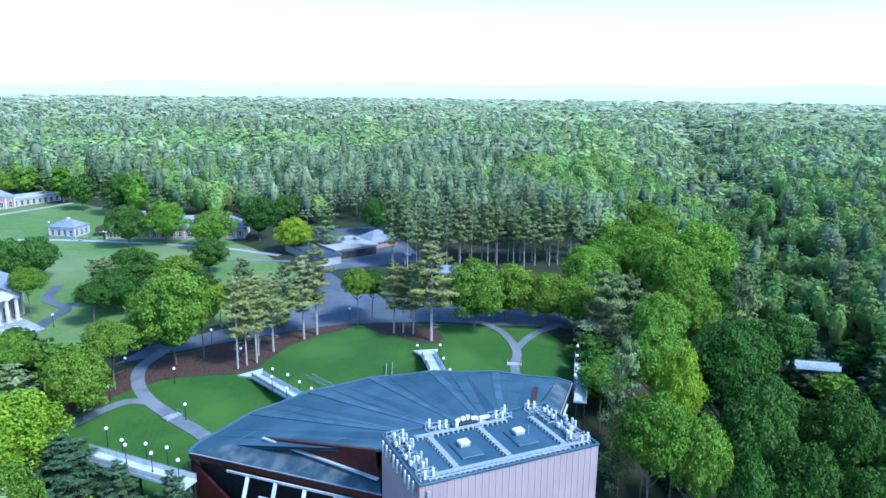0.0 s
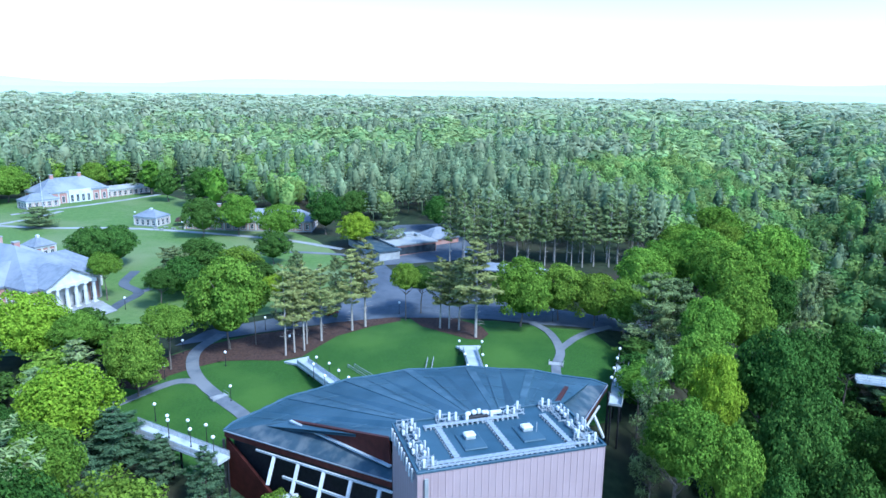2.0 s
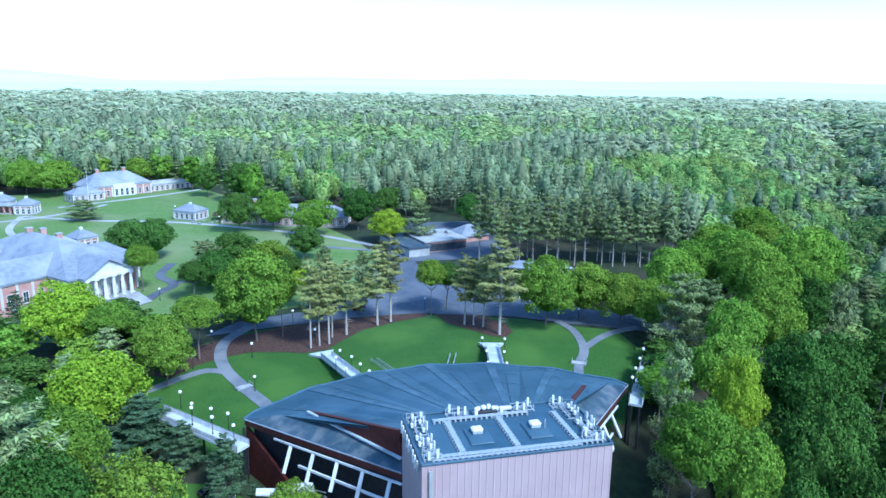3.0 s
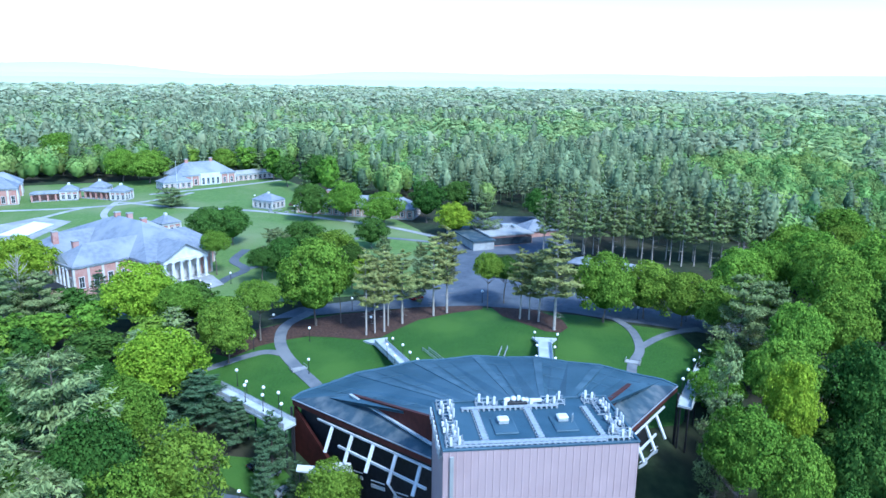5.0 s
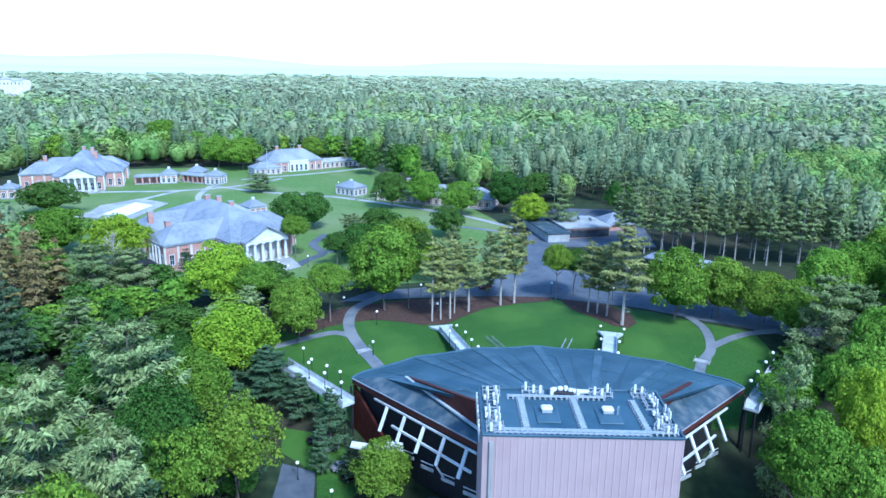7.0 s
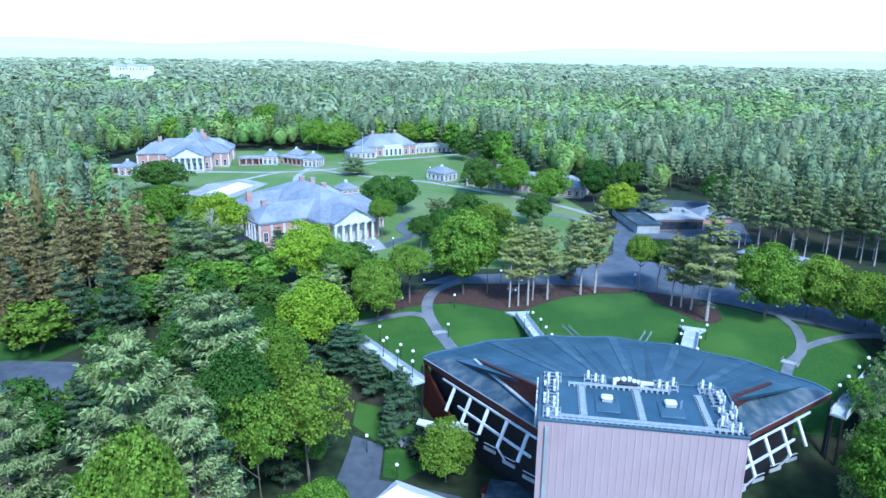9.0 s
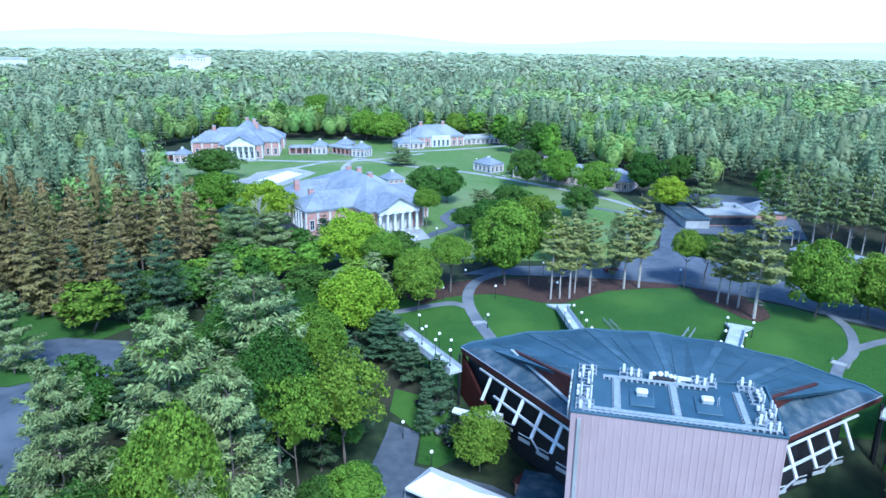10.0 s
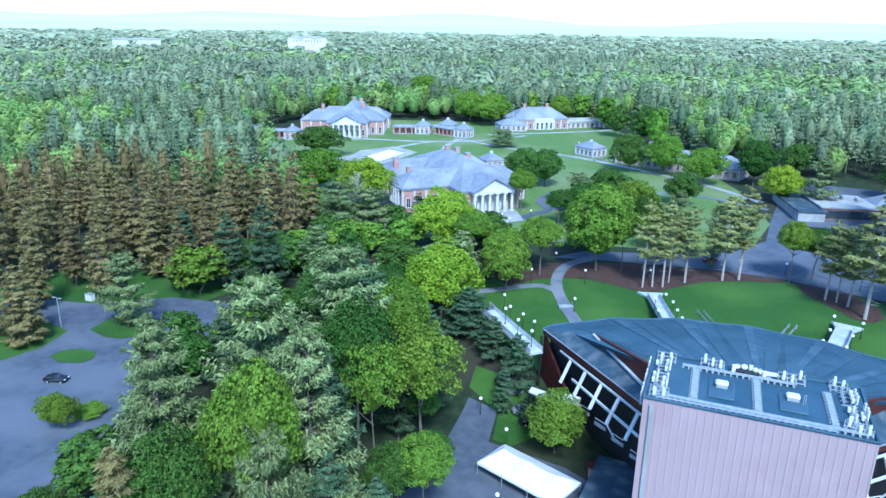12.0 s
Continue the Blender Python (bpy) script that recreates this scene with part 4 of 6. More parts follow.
def bath_house(label, m, h, peak, left, right, back):
    """Origin: middle of the front; the front faces -y. A long hipped nave with cross wings."""
    s = thing("bath_house", label, "building", m, "brick bath houses")
    w = 11.5
    brick_block(s, -w, 0, w, back, h, faces="wes", win=(1.6, 3.4))
    part("roof", hip_roof(-w, 0, w, back, h, peak, 1, 0.7, 24), M_SLATE, s, "great hipped grey slate roof")
    portico(s, -8.2, 8.2, 0, 3.6, h, h + 4.6, 6, 0.6)
    part("roof", gable_roof(-8.2, -3.6, 8.2, 8, h, h + 4.8), M_SLATE, s, "slate roof over the portico")
    brick_block(s, left, 11, -w, 25, h, faces="swn", win=(1.6, 3.4))
    brick_block(s, w, 11, right, 25, h, faces="sen", win=(1.6, 3.4))
    part("roof", hip_roof(left, 11, right, 25, h, h + 5.2, 0, 0.7, 7.6), M_SLATE, s, "hipped slate roof of the cross wing")
    brick_block(s, left + 3, 37, -w, 54, h - 1.2, faces="swn", win=(1.5, 3.0))
    brick_block(s, w, 37, right + 1, 52, h - 1.2, faces="sen", win=(1.5, 3.0))
    part("roof", hip_roof(left + 3, 37, right + 1, 53, h - 1.2, h + 4.2, 0, 0.7, 8.5), M_SLATE, s, "hipped slate roof of the rear wing")
    part("flat_link", boxed(left + 5, 25, -1, -w, 37, h - 2.2), M_WHITE, s, "white flat-roofed link")
    part("flat_link", boxed(w, 25, -1, right - 4, 37, h - 2.2), M_BRICK, s)
    for k in range(3):
        part("roof_lantern", boxed(left + 6.5 + 2.6 * k, 28, h - 2.2, left + 8.1 + 2.6 * k, 34, h - 0.9, bevel=0.1), M_WHITE, s, "white roof lantern")
    for x, y, z in ((left + 8, 41, h + 5.5), (left + 8, 26, h + 4.5), (4, 39, peak + 0.2), (6, 33, peak - 1.2), (0, back - 24, peak + 1.0)):
        chimney(s, x, y, h - 3, z, 1.9, 1.4)
    # small gabled end of the cross wing
    part("end_gable", slab([(left - 0.4, 12.5, h + 0.1), (left - 0.4, 23.5, h + 0.1), (left - 0.4, 18, h + 3.0)], 0.6), M_WHITE, s, "white end pediment")
    for y in (14, 16.7, 19.3, 22):
        column(s, left - 0.5, y, 0.3, h - 0.9, 0.4)
    return s


bath_house("large red-brick bath house with white portico and slate roof", pose(-85.2, 146.4, 6.0, 0, 0, 45), 8.4, 16.8, -30, 20, 64)
bath_house("far red-brick bath house with white portico and slate roof", pose(-209.5, 261, 8.5, 0, 0, 22), 8.6, 18, -28, 20, 62)


def pavilion(label, x, y, w, d, h, rot, peak):
    s = thing("garden_pavilion", label, "pavilion", pose(x, y, ground(x, y), 0, 0, rot), "brick pavilions")
    brick_block(s, -w / 2, -d / 2, w / 2, d / 2, h, step=2.6, win=(1.4, 2.4), sill=0.7, faces="swen")
    part("roof", hip_roof(-w / 2, -d / 2, w / 2, d / 2, h, peak, 0, 0.5), M_SLATE, s, "hipped slate roof")
    part("finial", boxed(-0.6, -0.6, peak - 0.5, 0.6, 0.6, peak + 0.6, bevel=0.1), M_WHITE, s)
    return s


def colonnade(label, a, b, d=4.0, h=4.2):
    a, b = Vector((*a, 0)), Vector((*b, 0))
    L = (b - a).length
    s = thing("colonnade", label, "colonnade", pose(a.x, a.y, ground(a.x, a.y) + 0.2, 0, 0, math.degrees(math.atan2(b.y - a.y, b.x - a.x))), "brick colonnades")
    part("floor", boxed(0, -d / 2, -1.5, L, d / 2, 0.15), M_CONC, s)
    part("back_wall", boxed(0, d / 2 - 0.3, 0.15, L, d / 2, h - 0.6), M_BRICK, s)
    part("entablature", boxed(-0.2, -d / 2 - 0.2, h - 0.6, L + 0.2, d / 2 + 0.2, h), M_WHITE, s)
    part("roof", hip_roof(0, -d / 2, L, d / 2, h, h + 1.1, 0, 0.35), M_SLATE, s)
    k = int(L / 3.2)
    for i in range(k + 1):
        x = 0.4 + (L - 0.8) * i / k
        part("pier", boxed(x - 0.45, -d / 2, 0.15, x + 0.45, -d / 2 + 0.6, h - 0.6), M_BRICK, s)
    return s


colonnade("red-brick arcade with a white cornice linking the bath house", (-192, 285), (-178, 291))
colonnade("red-brick arcade with a white cornice linking the bath house", (-172, 298), (-153, 291))
pavilion("small square red-brick corner pavilion with white cornice", -176, 293, 8, 8, 5.2, 15, 8.2)
pavilion("small square red-brick corner pavilion with white cornice", -164, 303, 9, 8, 5.4, 0, 8.6)
pavilion("small square red-brick corner pavilion with white cornice", -149.5, 291, 8, 8, 5.2, -10, 8.2)
pavilion("small square red-brick corner pavilion with white cornice", -262, 240, 9, 8, 5.2, 10, 8.0)
colonnade("red-brick arcade with a white cornice linking the bath house", (-257, 241), (-236, 246))
pavilion("small square red-brick corner pavilion with white cornice", -234, 243, 7, 7, 5.2, 10, 8.0)
pavilion("red-brick gate pavilion with white windows and slate roof", -71, 265, 12, 9, 4.6, -35, 7.4)
pavilion("small square red-brick corner pavilion with white cornice", -107, 213, 8, 8, 5.2, 45, 8.2)

# long brick hall at the far side of the green
hall3 = thing("brick_hall", "long red-brick hall with white windows and grey slate roof", "building", pose(-136, 322, 9.0, 0, 0, 36), "brick bath houses")
brick_block(hall3, 8, 2, 44, 20, 7.0, faces="swe", win=(1.5, 3.0))
part("roof", hip_roof(8, 2, 44, 20, 7.0, 13.5), M_SLATE, hall3)
part("light_bay", boxed(22, 1.0, 0, 34, 2.0, 7.4), M_WHITE, hall3, "white painted central bay")
for i in range(4):
    window(hall3, 23.5 + 3 * i, 1.0, 1.0, 1.5, 3.8, 0)
chimney(hall3, 18, 11, 10, 15.2)
chimney(hall3, 33, 11, 10, 15.2)
brick_block(hall3, -2, -4, 14, 6, 4.8, faces="swe", win=(1.4, 2.4), step=3)
part("roof", hip_roof(-2, -4, 14, 6, 4.8, 7.8), M_SLATE, hall3)
brick_block(hall3, 44, 4, 70, 13, 4.8, faces="se", win=(1.4, 2.4), step=3)
part("roof", hip_roof(44, 4, 70, 13, 4.8, 6.6), M_CONC, hall3, "pale low roof of the wing")
pole = thing("flagpole", "tall white flagpole on the green", "flagpole", pose(-128, 318, ground(-128, 318)))
part("pole", tubed([(0, 0, 0), (0, 0, 17)], 0.14, 0.07, 8), M_WHITE, pole)

# brick house half hidden by the row of trees
annex = thing("brick_annex", "long low red-brick house with a grey slate roof behind trees", "building", pose(-56, 252, ground(-40, 240), 0, 0, -18), "brick bath houses")
brick_block(annex, 0, 0, 58, 13, 5.0, faces="swe", win=(1.4, 2.2), step=3.6)
part("roof", hip_roof(0, 0, 58, 13, 5.0, 9.6), M_SLATE, annex)
chimney(annex, 14, 6.5, 7, 11.2)

# visitor centre with flat roofs by the road
vis = thing("visitor_centre", "low flat-roofed building with pale grey roofs", "building", pose(19, 178, ground(24, 182), 0, 0, 14))
part("wall", boxed(0, 0, -1, 9, 30, 3.6), M_CONC, vis)
part("roof", boxed(-0.6, -0.6, 3.6, 9.4, 30.6, 4.1), M_ROOF_WORN, vis, "grey flat roof")
part("wall", boxed(9, 4, -1, 28, 24, 4.4), M_BRICK, vis)
part("roof", boxed(8.4, 3.4, 4.4, 28.6, 24.6, 4.9), M_CONC, vis, "pale flat roof")
part("glass_front", boxed(9.2, 3.9, 0.6, 27.8, 3.98, 3.6), M_GLASS, vis)
part("roof_unit", boxed(20, 16, 4.9, 23, 19, 6.3, bevel=0.1), M_STEEL, vis)
part("roof_unit", boxed(24.5, 14, 4.9, 26.5, 17, 6.0, bevel=0.1), M_STEEL, vis)
part("wall", boxed(30, 12, -1, 44, 24, 3.6), M_BRICK, vis)
part("pyramid_roof", hip_roof(30, 12, 44, 24, 3.6, 7.4), M_SLATE, vis)
shel = thing("picnic_shelter", "long low open shelter with a grey roof", "shelter", pose(54, 150, ground(54, 150), 0, 0, -38))
part("roof", hip_roof(-3, -3.5, 22, 3.5, 3.2, 5.0), M_SLATE, shel)
for x in (-2, 5, 13, 21):
    for y in (-2.8, 2.8):
        part("post", boxed(x - 0.15, y - 0.15, -0.3, x + 0.15, y + 0.15, 3.0), M_BARK, shel)

block = thing("plant_room", "low flat-roofed plant room beside the stage tower", "building", pose(-19.3, 13.0, ground(-19, 13), 0, 0, -4))
part("wall", boxed(-3.4, -9.5, -0.5, 4.2, 9, 3.2), M_DARK, block)
part("roof", boxed(-3.7, -9.8, 3.2, 4.5, 9.3, 3.6, bevel=0.08), M_ROOF_WORN, block, "worn dark flat roof")

# ---- event tent ----
tent = thing("event_tent", "white canvas marquee tent on the service drive", "tent", pose(-33.2, 13.2, ground(-33, 13), 0, 0, -21))
TZ0, TZ1 = 2.7, 4.9
hw, hd = 8.4, 4.0
bm = bmesh.new()
nx = 12
eav = [[bm.verts.new((-hw + 2 * hw * i / nx, sg * hd, TZ0 + 0.0)) for i in range(nx + 1)] for sg in (-1, 1)]
rid = [bm.verts.new((-hw + 2.8 + (2 * hw - 5.6) * i / nx, 0, TZ1 - 0.25 * math.sin(math.pi * ((i * 2 / nx) % 1)))) for i in range(nx + 1)]
for i in range(nx):
    bm.faces.new((eav[0][i], eav[0][i + 1], rid[i + 1], rid[i]))
    bm.faces.new((eav[1][i + 1], eav[1][i], rid[i], rid[i + 1]))
bm.faces.new((eav[1][0], eav[0][0], rid[0]))
bm.faces.new((eav[0][nx], eav[1][nx], rid[nx]))
bmesh.ops.recalc_face_normals(bm, faces=bm.faces)
part("canopy", bm, M_TENT, tent)
for sg in (-1, 1):
    part("valance", boxed(-hw, sg * hd - 0.04, TZ0 - 0.45, hw, sg * hd + 0.04, TZ0), M_TENT, tent)
    part("valance", boxed(sg * hw - 0.04, -hd, TZ0 - 0.45, sg * hw + 0.04, hd, TZ0), M_TENT, tent)
    for i in range(4):
        part("pole", tubed([(-hw + 2 * hw * i / 3, sg * hd, -0.3), (-hw + 2 * hw * i / 3, sg * hd, TZ0)], 0.06, 0.06, 6), M_STEEL, tent)

# ---- far white buildings ----
def far_hall(x, y):
    s = thing("white_hall", "far large white building with a central gable and spire", "building", pose(x, y, 24, 0, 0, 35))
    part("body", boxed(-32, -8, 0, 32, 8, 20), M_WHITE, s)
    part("basement", boxed(-33, -11, -14, 33, 9.5, 0), M_STONE, s, "pale stone basement")
    part("roof", hip_roof(-32, -8, 32, 8, 20, 24), M_CONC, s)
    for sg in (-1, 1):
        part("end_bay", boxed(sg * 28 - 5, -9.5, 0, sg * 28 + 5, 9, 20.5), M_WHITE, s)
    part("centre_bay", boxed(-7, -10, 0, 7, 9, 22.5), M_WHITE, s)
    part("roof", hip_roof(-7, -10, 7, 9, 22.5, 27, 1), M_CONC, s)
    part("spire", tubed([(0, 0, 25), (0, 0, 29), (0, 0, 33)], 2.2, 0.3, 8), M_WHITE, s)
    for i in range(10):
        xx = -22.5 + 5.0 * i
        window(s, xx, -8 if abs(xx) > 7.2 else -10, 14.5, 1.8, 3.0, 0)


far_hall(-709, 1004)
shed = thing("white_shed", "far long low white building at the field edge", "building", pose(-960, 866, 22, 0, 0, 48))
part("body", boxed(-38, -8, -12, 38, 8, 17), M_WHITE, shed)
part("roof", hip_roof(-38, -8, 38, 8, 17, 19.5), M_CONC, shed)


# ---- cars ----
M_CARBLK = ramp_mat("black_car_paint", (0.008, 0.009, 0.012), (0.014, 0.015, 0.02), 1, 0.25, spec=0.6)
M_CARWHT = ramp_mat("white_car_paint", (0.7, 0.71, 0.72), (0.78, 0.78, 0.78), 1, 0.25, spec=0.6)
M_CARRED = ramp_mat("dark_red_car_paint", (0.16, 0.012, 0.012), (0.22, 0.02, 0.018), 1, 0.25, spec=0.6)
M_CARGRY = ramp_mat("grey_car_paint", (0.16, 0.17, 0.18), (0.22, 0.23, 0.24), 1, 0.25, spec=0.6)
M_TYRE = ramp_mat("tyre_rubber", (0.012, 0.012, 0.012), (0.022, 0.022, 0.022), 4, 0.9)


def car(label, paint, x, y, rot, z=None):
    s = thing("car", label, "car", pose(x, y, (ground(x, y) if z is None else z) + 0.16, 0, 0, rot), "parked cars")
    bm = bmesh.new()
    prof = [(-2.15, 0.35), (-2.2, 0.8), (-1.9, 1.0), (-1.45, 1.08), (-0.9, 1.45), (0.3, 1.5), (1.0, 1.1), (1.95, 0.92), (2.2, 0.7), (2.2, 0.35)]
    lay = []
    for yy, k in ((-0.88, 0.0), (-0.8, 1.0), (0.8, 1.0), (0.88, 0.0)):
        lay.append([bm.verts.new((px_, yy if pz_ < 1.09 else yy * 0.82, pz_ - (0.06 if k == 0 and pz_ > 0.5 else 0))) for px_, pz_ in prof])
    for a, b in zip(lay, lay[1:]):
        for i in range(len(prof)):
            j = (i + 1) % len(prof)
            bm.faces.new((a[i], a[j], b[j], b[i]))
    bm.faces.new(lay[0][::-1])
    bm.faces.new(lay[-1])
    bmesh.ops.recalc_face_normals(bm, faces=bm.faces)
    part("body", bm, paint, s)
    part("windscreen", slab([(0.36, -0.62, 1.5), (0.36, 0.62, 1.5), (0.98, 0.7, 1.14), (0.98, -0.7, 1.14)], 0.03), M_GLASS, s)
    part("rear_window", slab([(-0.95, -0.62, 1.46), (-1.42, -0.68, 1.13), (-1.42, 0.68, 1.13), (-0.95, 0.62, 1.46)], 0.03), M_GLASS, s)
    for sg in (-1, 1):
        part("side_window", boxed(-1.0, sg * 0.73 - 0.05, 1.1, 0.6, sg * 0.73 + 0.05, 1.38), M_GLASS, s)
        for xx in (-1.35, 1.35):
            bm = bmesh.new()
            bmesh.ops.create_cone(bm, cap_ends=True, segments=14, radius1=0.33, radius2=0.33, depth=0.22, matrix=pose(xx, sg * 0.8, 0.2, 90, 0, 0))
            w = part("wheel", bm, M_TYRE, s)
            bm = bmesh.new()
            bmesh.ops.create_cone(bm, cap_ends=True, segments=10, radius1=0.19, radius2=0.19, depth=0.24, matrix=pose(xx, sg * 0.8, 0.2, 90, 0, 0))
            part("rim", bm, M_STEEL, w)
        part("headlight", boxed(2.1, sg * 0.62 - 0.2, 0.62, 2.22, sg * 0.62 + 0.2, 0.78), M_GLOBE, s)
        part("tail_light", boxed(-2.22, sg * 0.66 - 0.14, 0.7, -2.12, sg * 0.66 + 0.14, 0.9), M_CARRED, s)


car("black hatchback parked on the asphalt loop", M_CARBLK, -123.8, -5.6, 18)
car("white car parked at the shelter", M_CARWHT, 61, 138, 50)
car("white car parked at the shelter", M_CARWHT, 66, 131, 50)
car("grey car parked at the shelter", M_CARGRY, 70, 126, 50)
car("dark red car parked under the trees", M_CARRED, -8, 121, 30)
car("grey car parked beside the theatre", M_CARGRY, -40, 33, 35)
car("black car parked beside the theatre", M_CARBLK, -37.5, 30.5, 35)
car("grey car parked by the visitor building", M_CARGRY, 52, 214, 20)
car("white car parked by the visitor building", M_CARWHT, 56, 222, 20)

# parking lot mast, utility box
mast = thing("parking_mast", "tall pale parking lot lamp mast with two heads", "street lamp", pose(-144.3, 13.1, ground(-144.3, 13.1)))
part("pole", tubed([(0, 0, 0), (0, 0, 7.3)], 0.14, 0.1, 8), M_STEEL, mast)
for sg in (-1, 1):
    part("lamp_head", boxed(sg * 0.9 - 0.45, -0.18, 7.1, sg * 0.9 + 0.45, 0.18, 7.3, bevel=0.05), M_STEEL, mast)
ub = thing("utility_box", "white utility cabinet at the wood edge", "cabinet", pose(-151.7, 28, ground(-151.7, 28)))
part("body", boxed(-1, -0.7, 0, 1, 0.7, 1.7, bevel=0.06), M_WHITE, ub)
part("lid", boxed(-1.05, -0.75, 1.7, 1.05, 0.75, 1.8), M_STEEL, ub)


# ---- small things round the grounds ----
yard = thing("service_court", "low brick-walled service court with dark plant beside the bath house", "building", pose(-117, 130, ground(-117, 130), 0, 0, 45))
part("wall", boxed(-9, -4, -0.5, 9, -3.6, 2.6), M_BRICK, yard)
part("wall", boxed(-9, -3.6, -0.5, -8.6, 8, 2.6), M_BRICK, yard)
part("shed", boxed(-7, 0, -0.3, 1, 6, 3.4), M_BRICK, yard)
part("flat_roof", boxed(-7.3, -0.3, 3.4, 1.3, 6.3, 3.7), M_DARK, yard)
for i in range(3):
    part("condenser", boxed(2.5 + 2.1 * i, 0, 0, 4.1 + 2.1 * i, 2.2, 1.7, bevel=0.08), M_DARK, yard)
setting("path.011", strip([(-150, 118), (-130, 114), (-112, 113), (-98, 114), (-84, 118), (-74, 126)], 4.0, 0.18), M_PATH, "grey lane behind the trees", "path")
lane = thing("lane_railing", "white post and rail fence along the lane", "railing", pose(0, 0, 0))
for i in range(9):
    x, y = -103 + 1.5 * i, 110.2 + 0.35 * i
    part("post", boxed(x - 0.08, y - 0.08, ground(x, y) - 0.1, x + 0.08, y + 0.08, ground(x, y) + 1.3), M_WHITE, lane)
for dz in (0.6, 1.2):
    part("rail", beamed((-103, 110.2, ground(-103, 110.2) + dz), (-91, 113, ground(-91, 113) + dz), 0.1, 0.14), M_WHITE, lane)
for x, y in ((-102, 112), (-97, 113.5), (-120, 117), (-72, 128), (-57, 250), (-80, 280)):
    copy_thing(lamp0, pose(x, y, ground(x, y)))
gaz = thing("gazebo", "small open gazebo with a brown pyramid roof", "gazebo", pose(-57, 261, ground(-57, 261)))
part("roof", hip_roof(-3, -3, 3, 3, 2.8, 4.8, 0, 0.6), M_MULCH, gaz)
for x in (-2.7, 2.7):
    for y in (-2.7, 2.7):
        part("post", boxed(x - 0.1, y - 0.1, -0.1, x + 0.1, y + 0.1, 2.7), M_BARK, gaz)


def picnic_table(x, y, rot):
    s = thing("picnic_table", "pale wooden picnic table on the grass", "table", pose(x, y, ground(x, y), 0, 0, rot), "picnic tables")
    part("tabletop", boxed(-0.95, -0.4, 0.7, 0.95, 0.4, 0.76), M_CONC, s)
    for sg in (-1, 1):
        part("bench", boxed(-0.95, sg * 0.75 - 0.14, 0.4, 0.95, sg * 0.75 + 0.14, 0.45), M_CONC, s)
        part("leg", boxed(sg * 0.7 - 0.05, -0.8, 0, sg * 0.7 + 0.05, 0.8, 0.68), M_CONC, s)


for x, y, rot in ((-64.5, 256, 20), (-61, 252, -30), (-66, 251, 60), (-58, 254, 5), (-69, 254, 40)):
    picnic_table(x, y, rot)
kiosk = thing("brick_kiosk", "small low brick store beside the marquee", "shed", pose(-21.2, 19.5, ground(-21.2, 19.5), 0, 0, -20))
part("wall", boxed(-2, -1.4, -0.3, 2, 1.4, 2.4), M_BRICK, kiosk)
part("roof", boxed(-2.3, -1.7, 2.4, 2.3, 1.7, 2.65), M_RUST, kiosk)
part("door", boxed(-0.5, -1.47, 0, 0.5, -1.41, 2.05), M_DARK, kiosk)
car("dark grey car parked beside the theatre", M_CARGRY, -43.5, 37.5, 35)
car("black car parked beside the theatre", M_CARBLK, -46, 40.2, 35)
car("white car parked by the road", M_CARWHT, 58.7, 120.6, 40)
car("white car parked at the pine stand", M_CARWHT, 56.7, 181.8, 60)


# ---- trees ----


def leaves(centres, normals, size, rng, aspect=0.9, along=None, spread=0.45):
    """Fine foliage: single bent leaf sprays, one triangle each, facing roughly along the normals."""
    n = len(centres)
    nor = normals + rng.normal(0, spread, (n, 3))
    nor /= np.linalg.norm(nor, axis=1)[:, None] + 1e-9
    ref = rng.normal(0, 1, (n, 3)) if along is None else along + rng.normal(0, 0.3, (n, 3))
    t = np.cross(nor, ref)
    t /= np.linalg.norm(t, axis=1)[:, None] + 1e-9
    b = np.cross(t, nor)
    s = (size * rng.uniform(0.6, 1.4, n))[:, None]
    v = np.empty((n, 3, 3))
    v[:, 0] = centres - b * s * 0.4 - t * s * aspect * 0.5
    v[:, 1] = centres - b * s * 0.4 + t * s * aspect * 0.5
    v[:, 2] = centres + b * s * 0.6 - nor * s * 0.15
    return v.reshape(-1, 3), np.arange(n * 3).reshape(n, 3)


def sphere_dirs(n, rng, zmin=-0.5):
    z = rng.uniform(zmin, 1, n)
    a = rng.uniform(0, 2 * np.pi, n)
    r = np.sqrt(1 - z * z)
    return np.stack([r * np.cos(a), r * np.sin(a), z], 1)


def np_mesh(name, v, f, mat):
    me = bpy.data.meshes.new(name)
    n, k = f.shape
    me.vertices.add(len(v))
    me.vertices.foreach_set("co", v.astype(np.float32).ravel())
    me.loops.add(n * k)
    me.loops.foreach_set("vertex_index", f.astype(np.int32).ravel())
    me.polygons.add(n)
    me.polygons.foreach_set("loop_start", np.arange(0, n * k, k, dtype=np.int32))
    me.update(calc_edges=True)
    me.materials.append(mat)
    return me


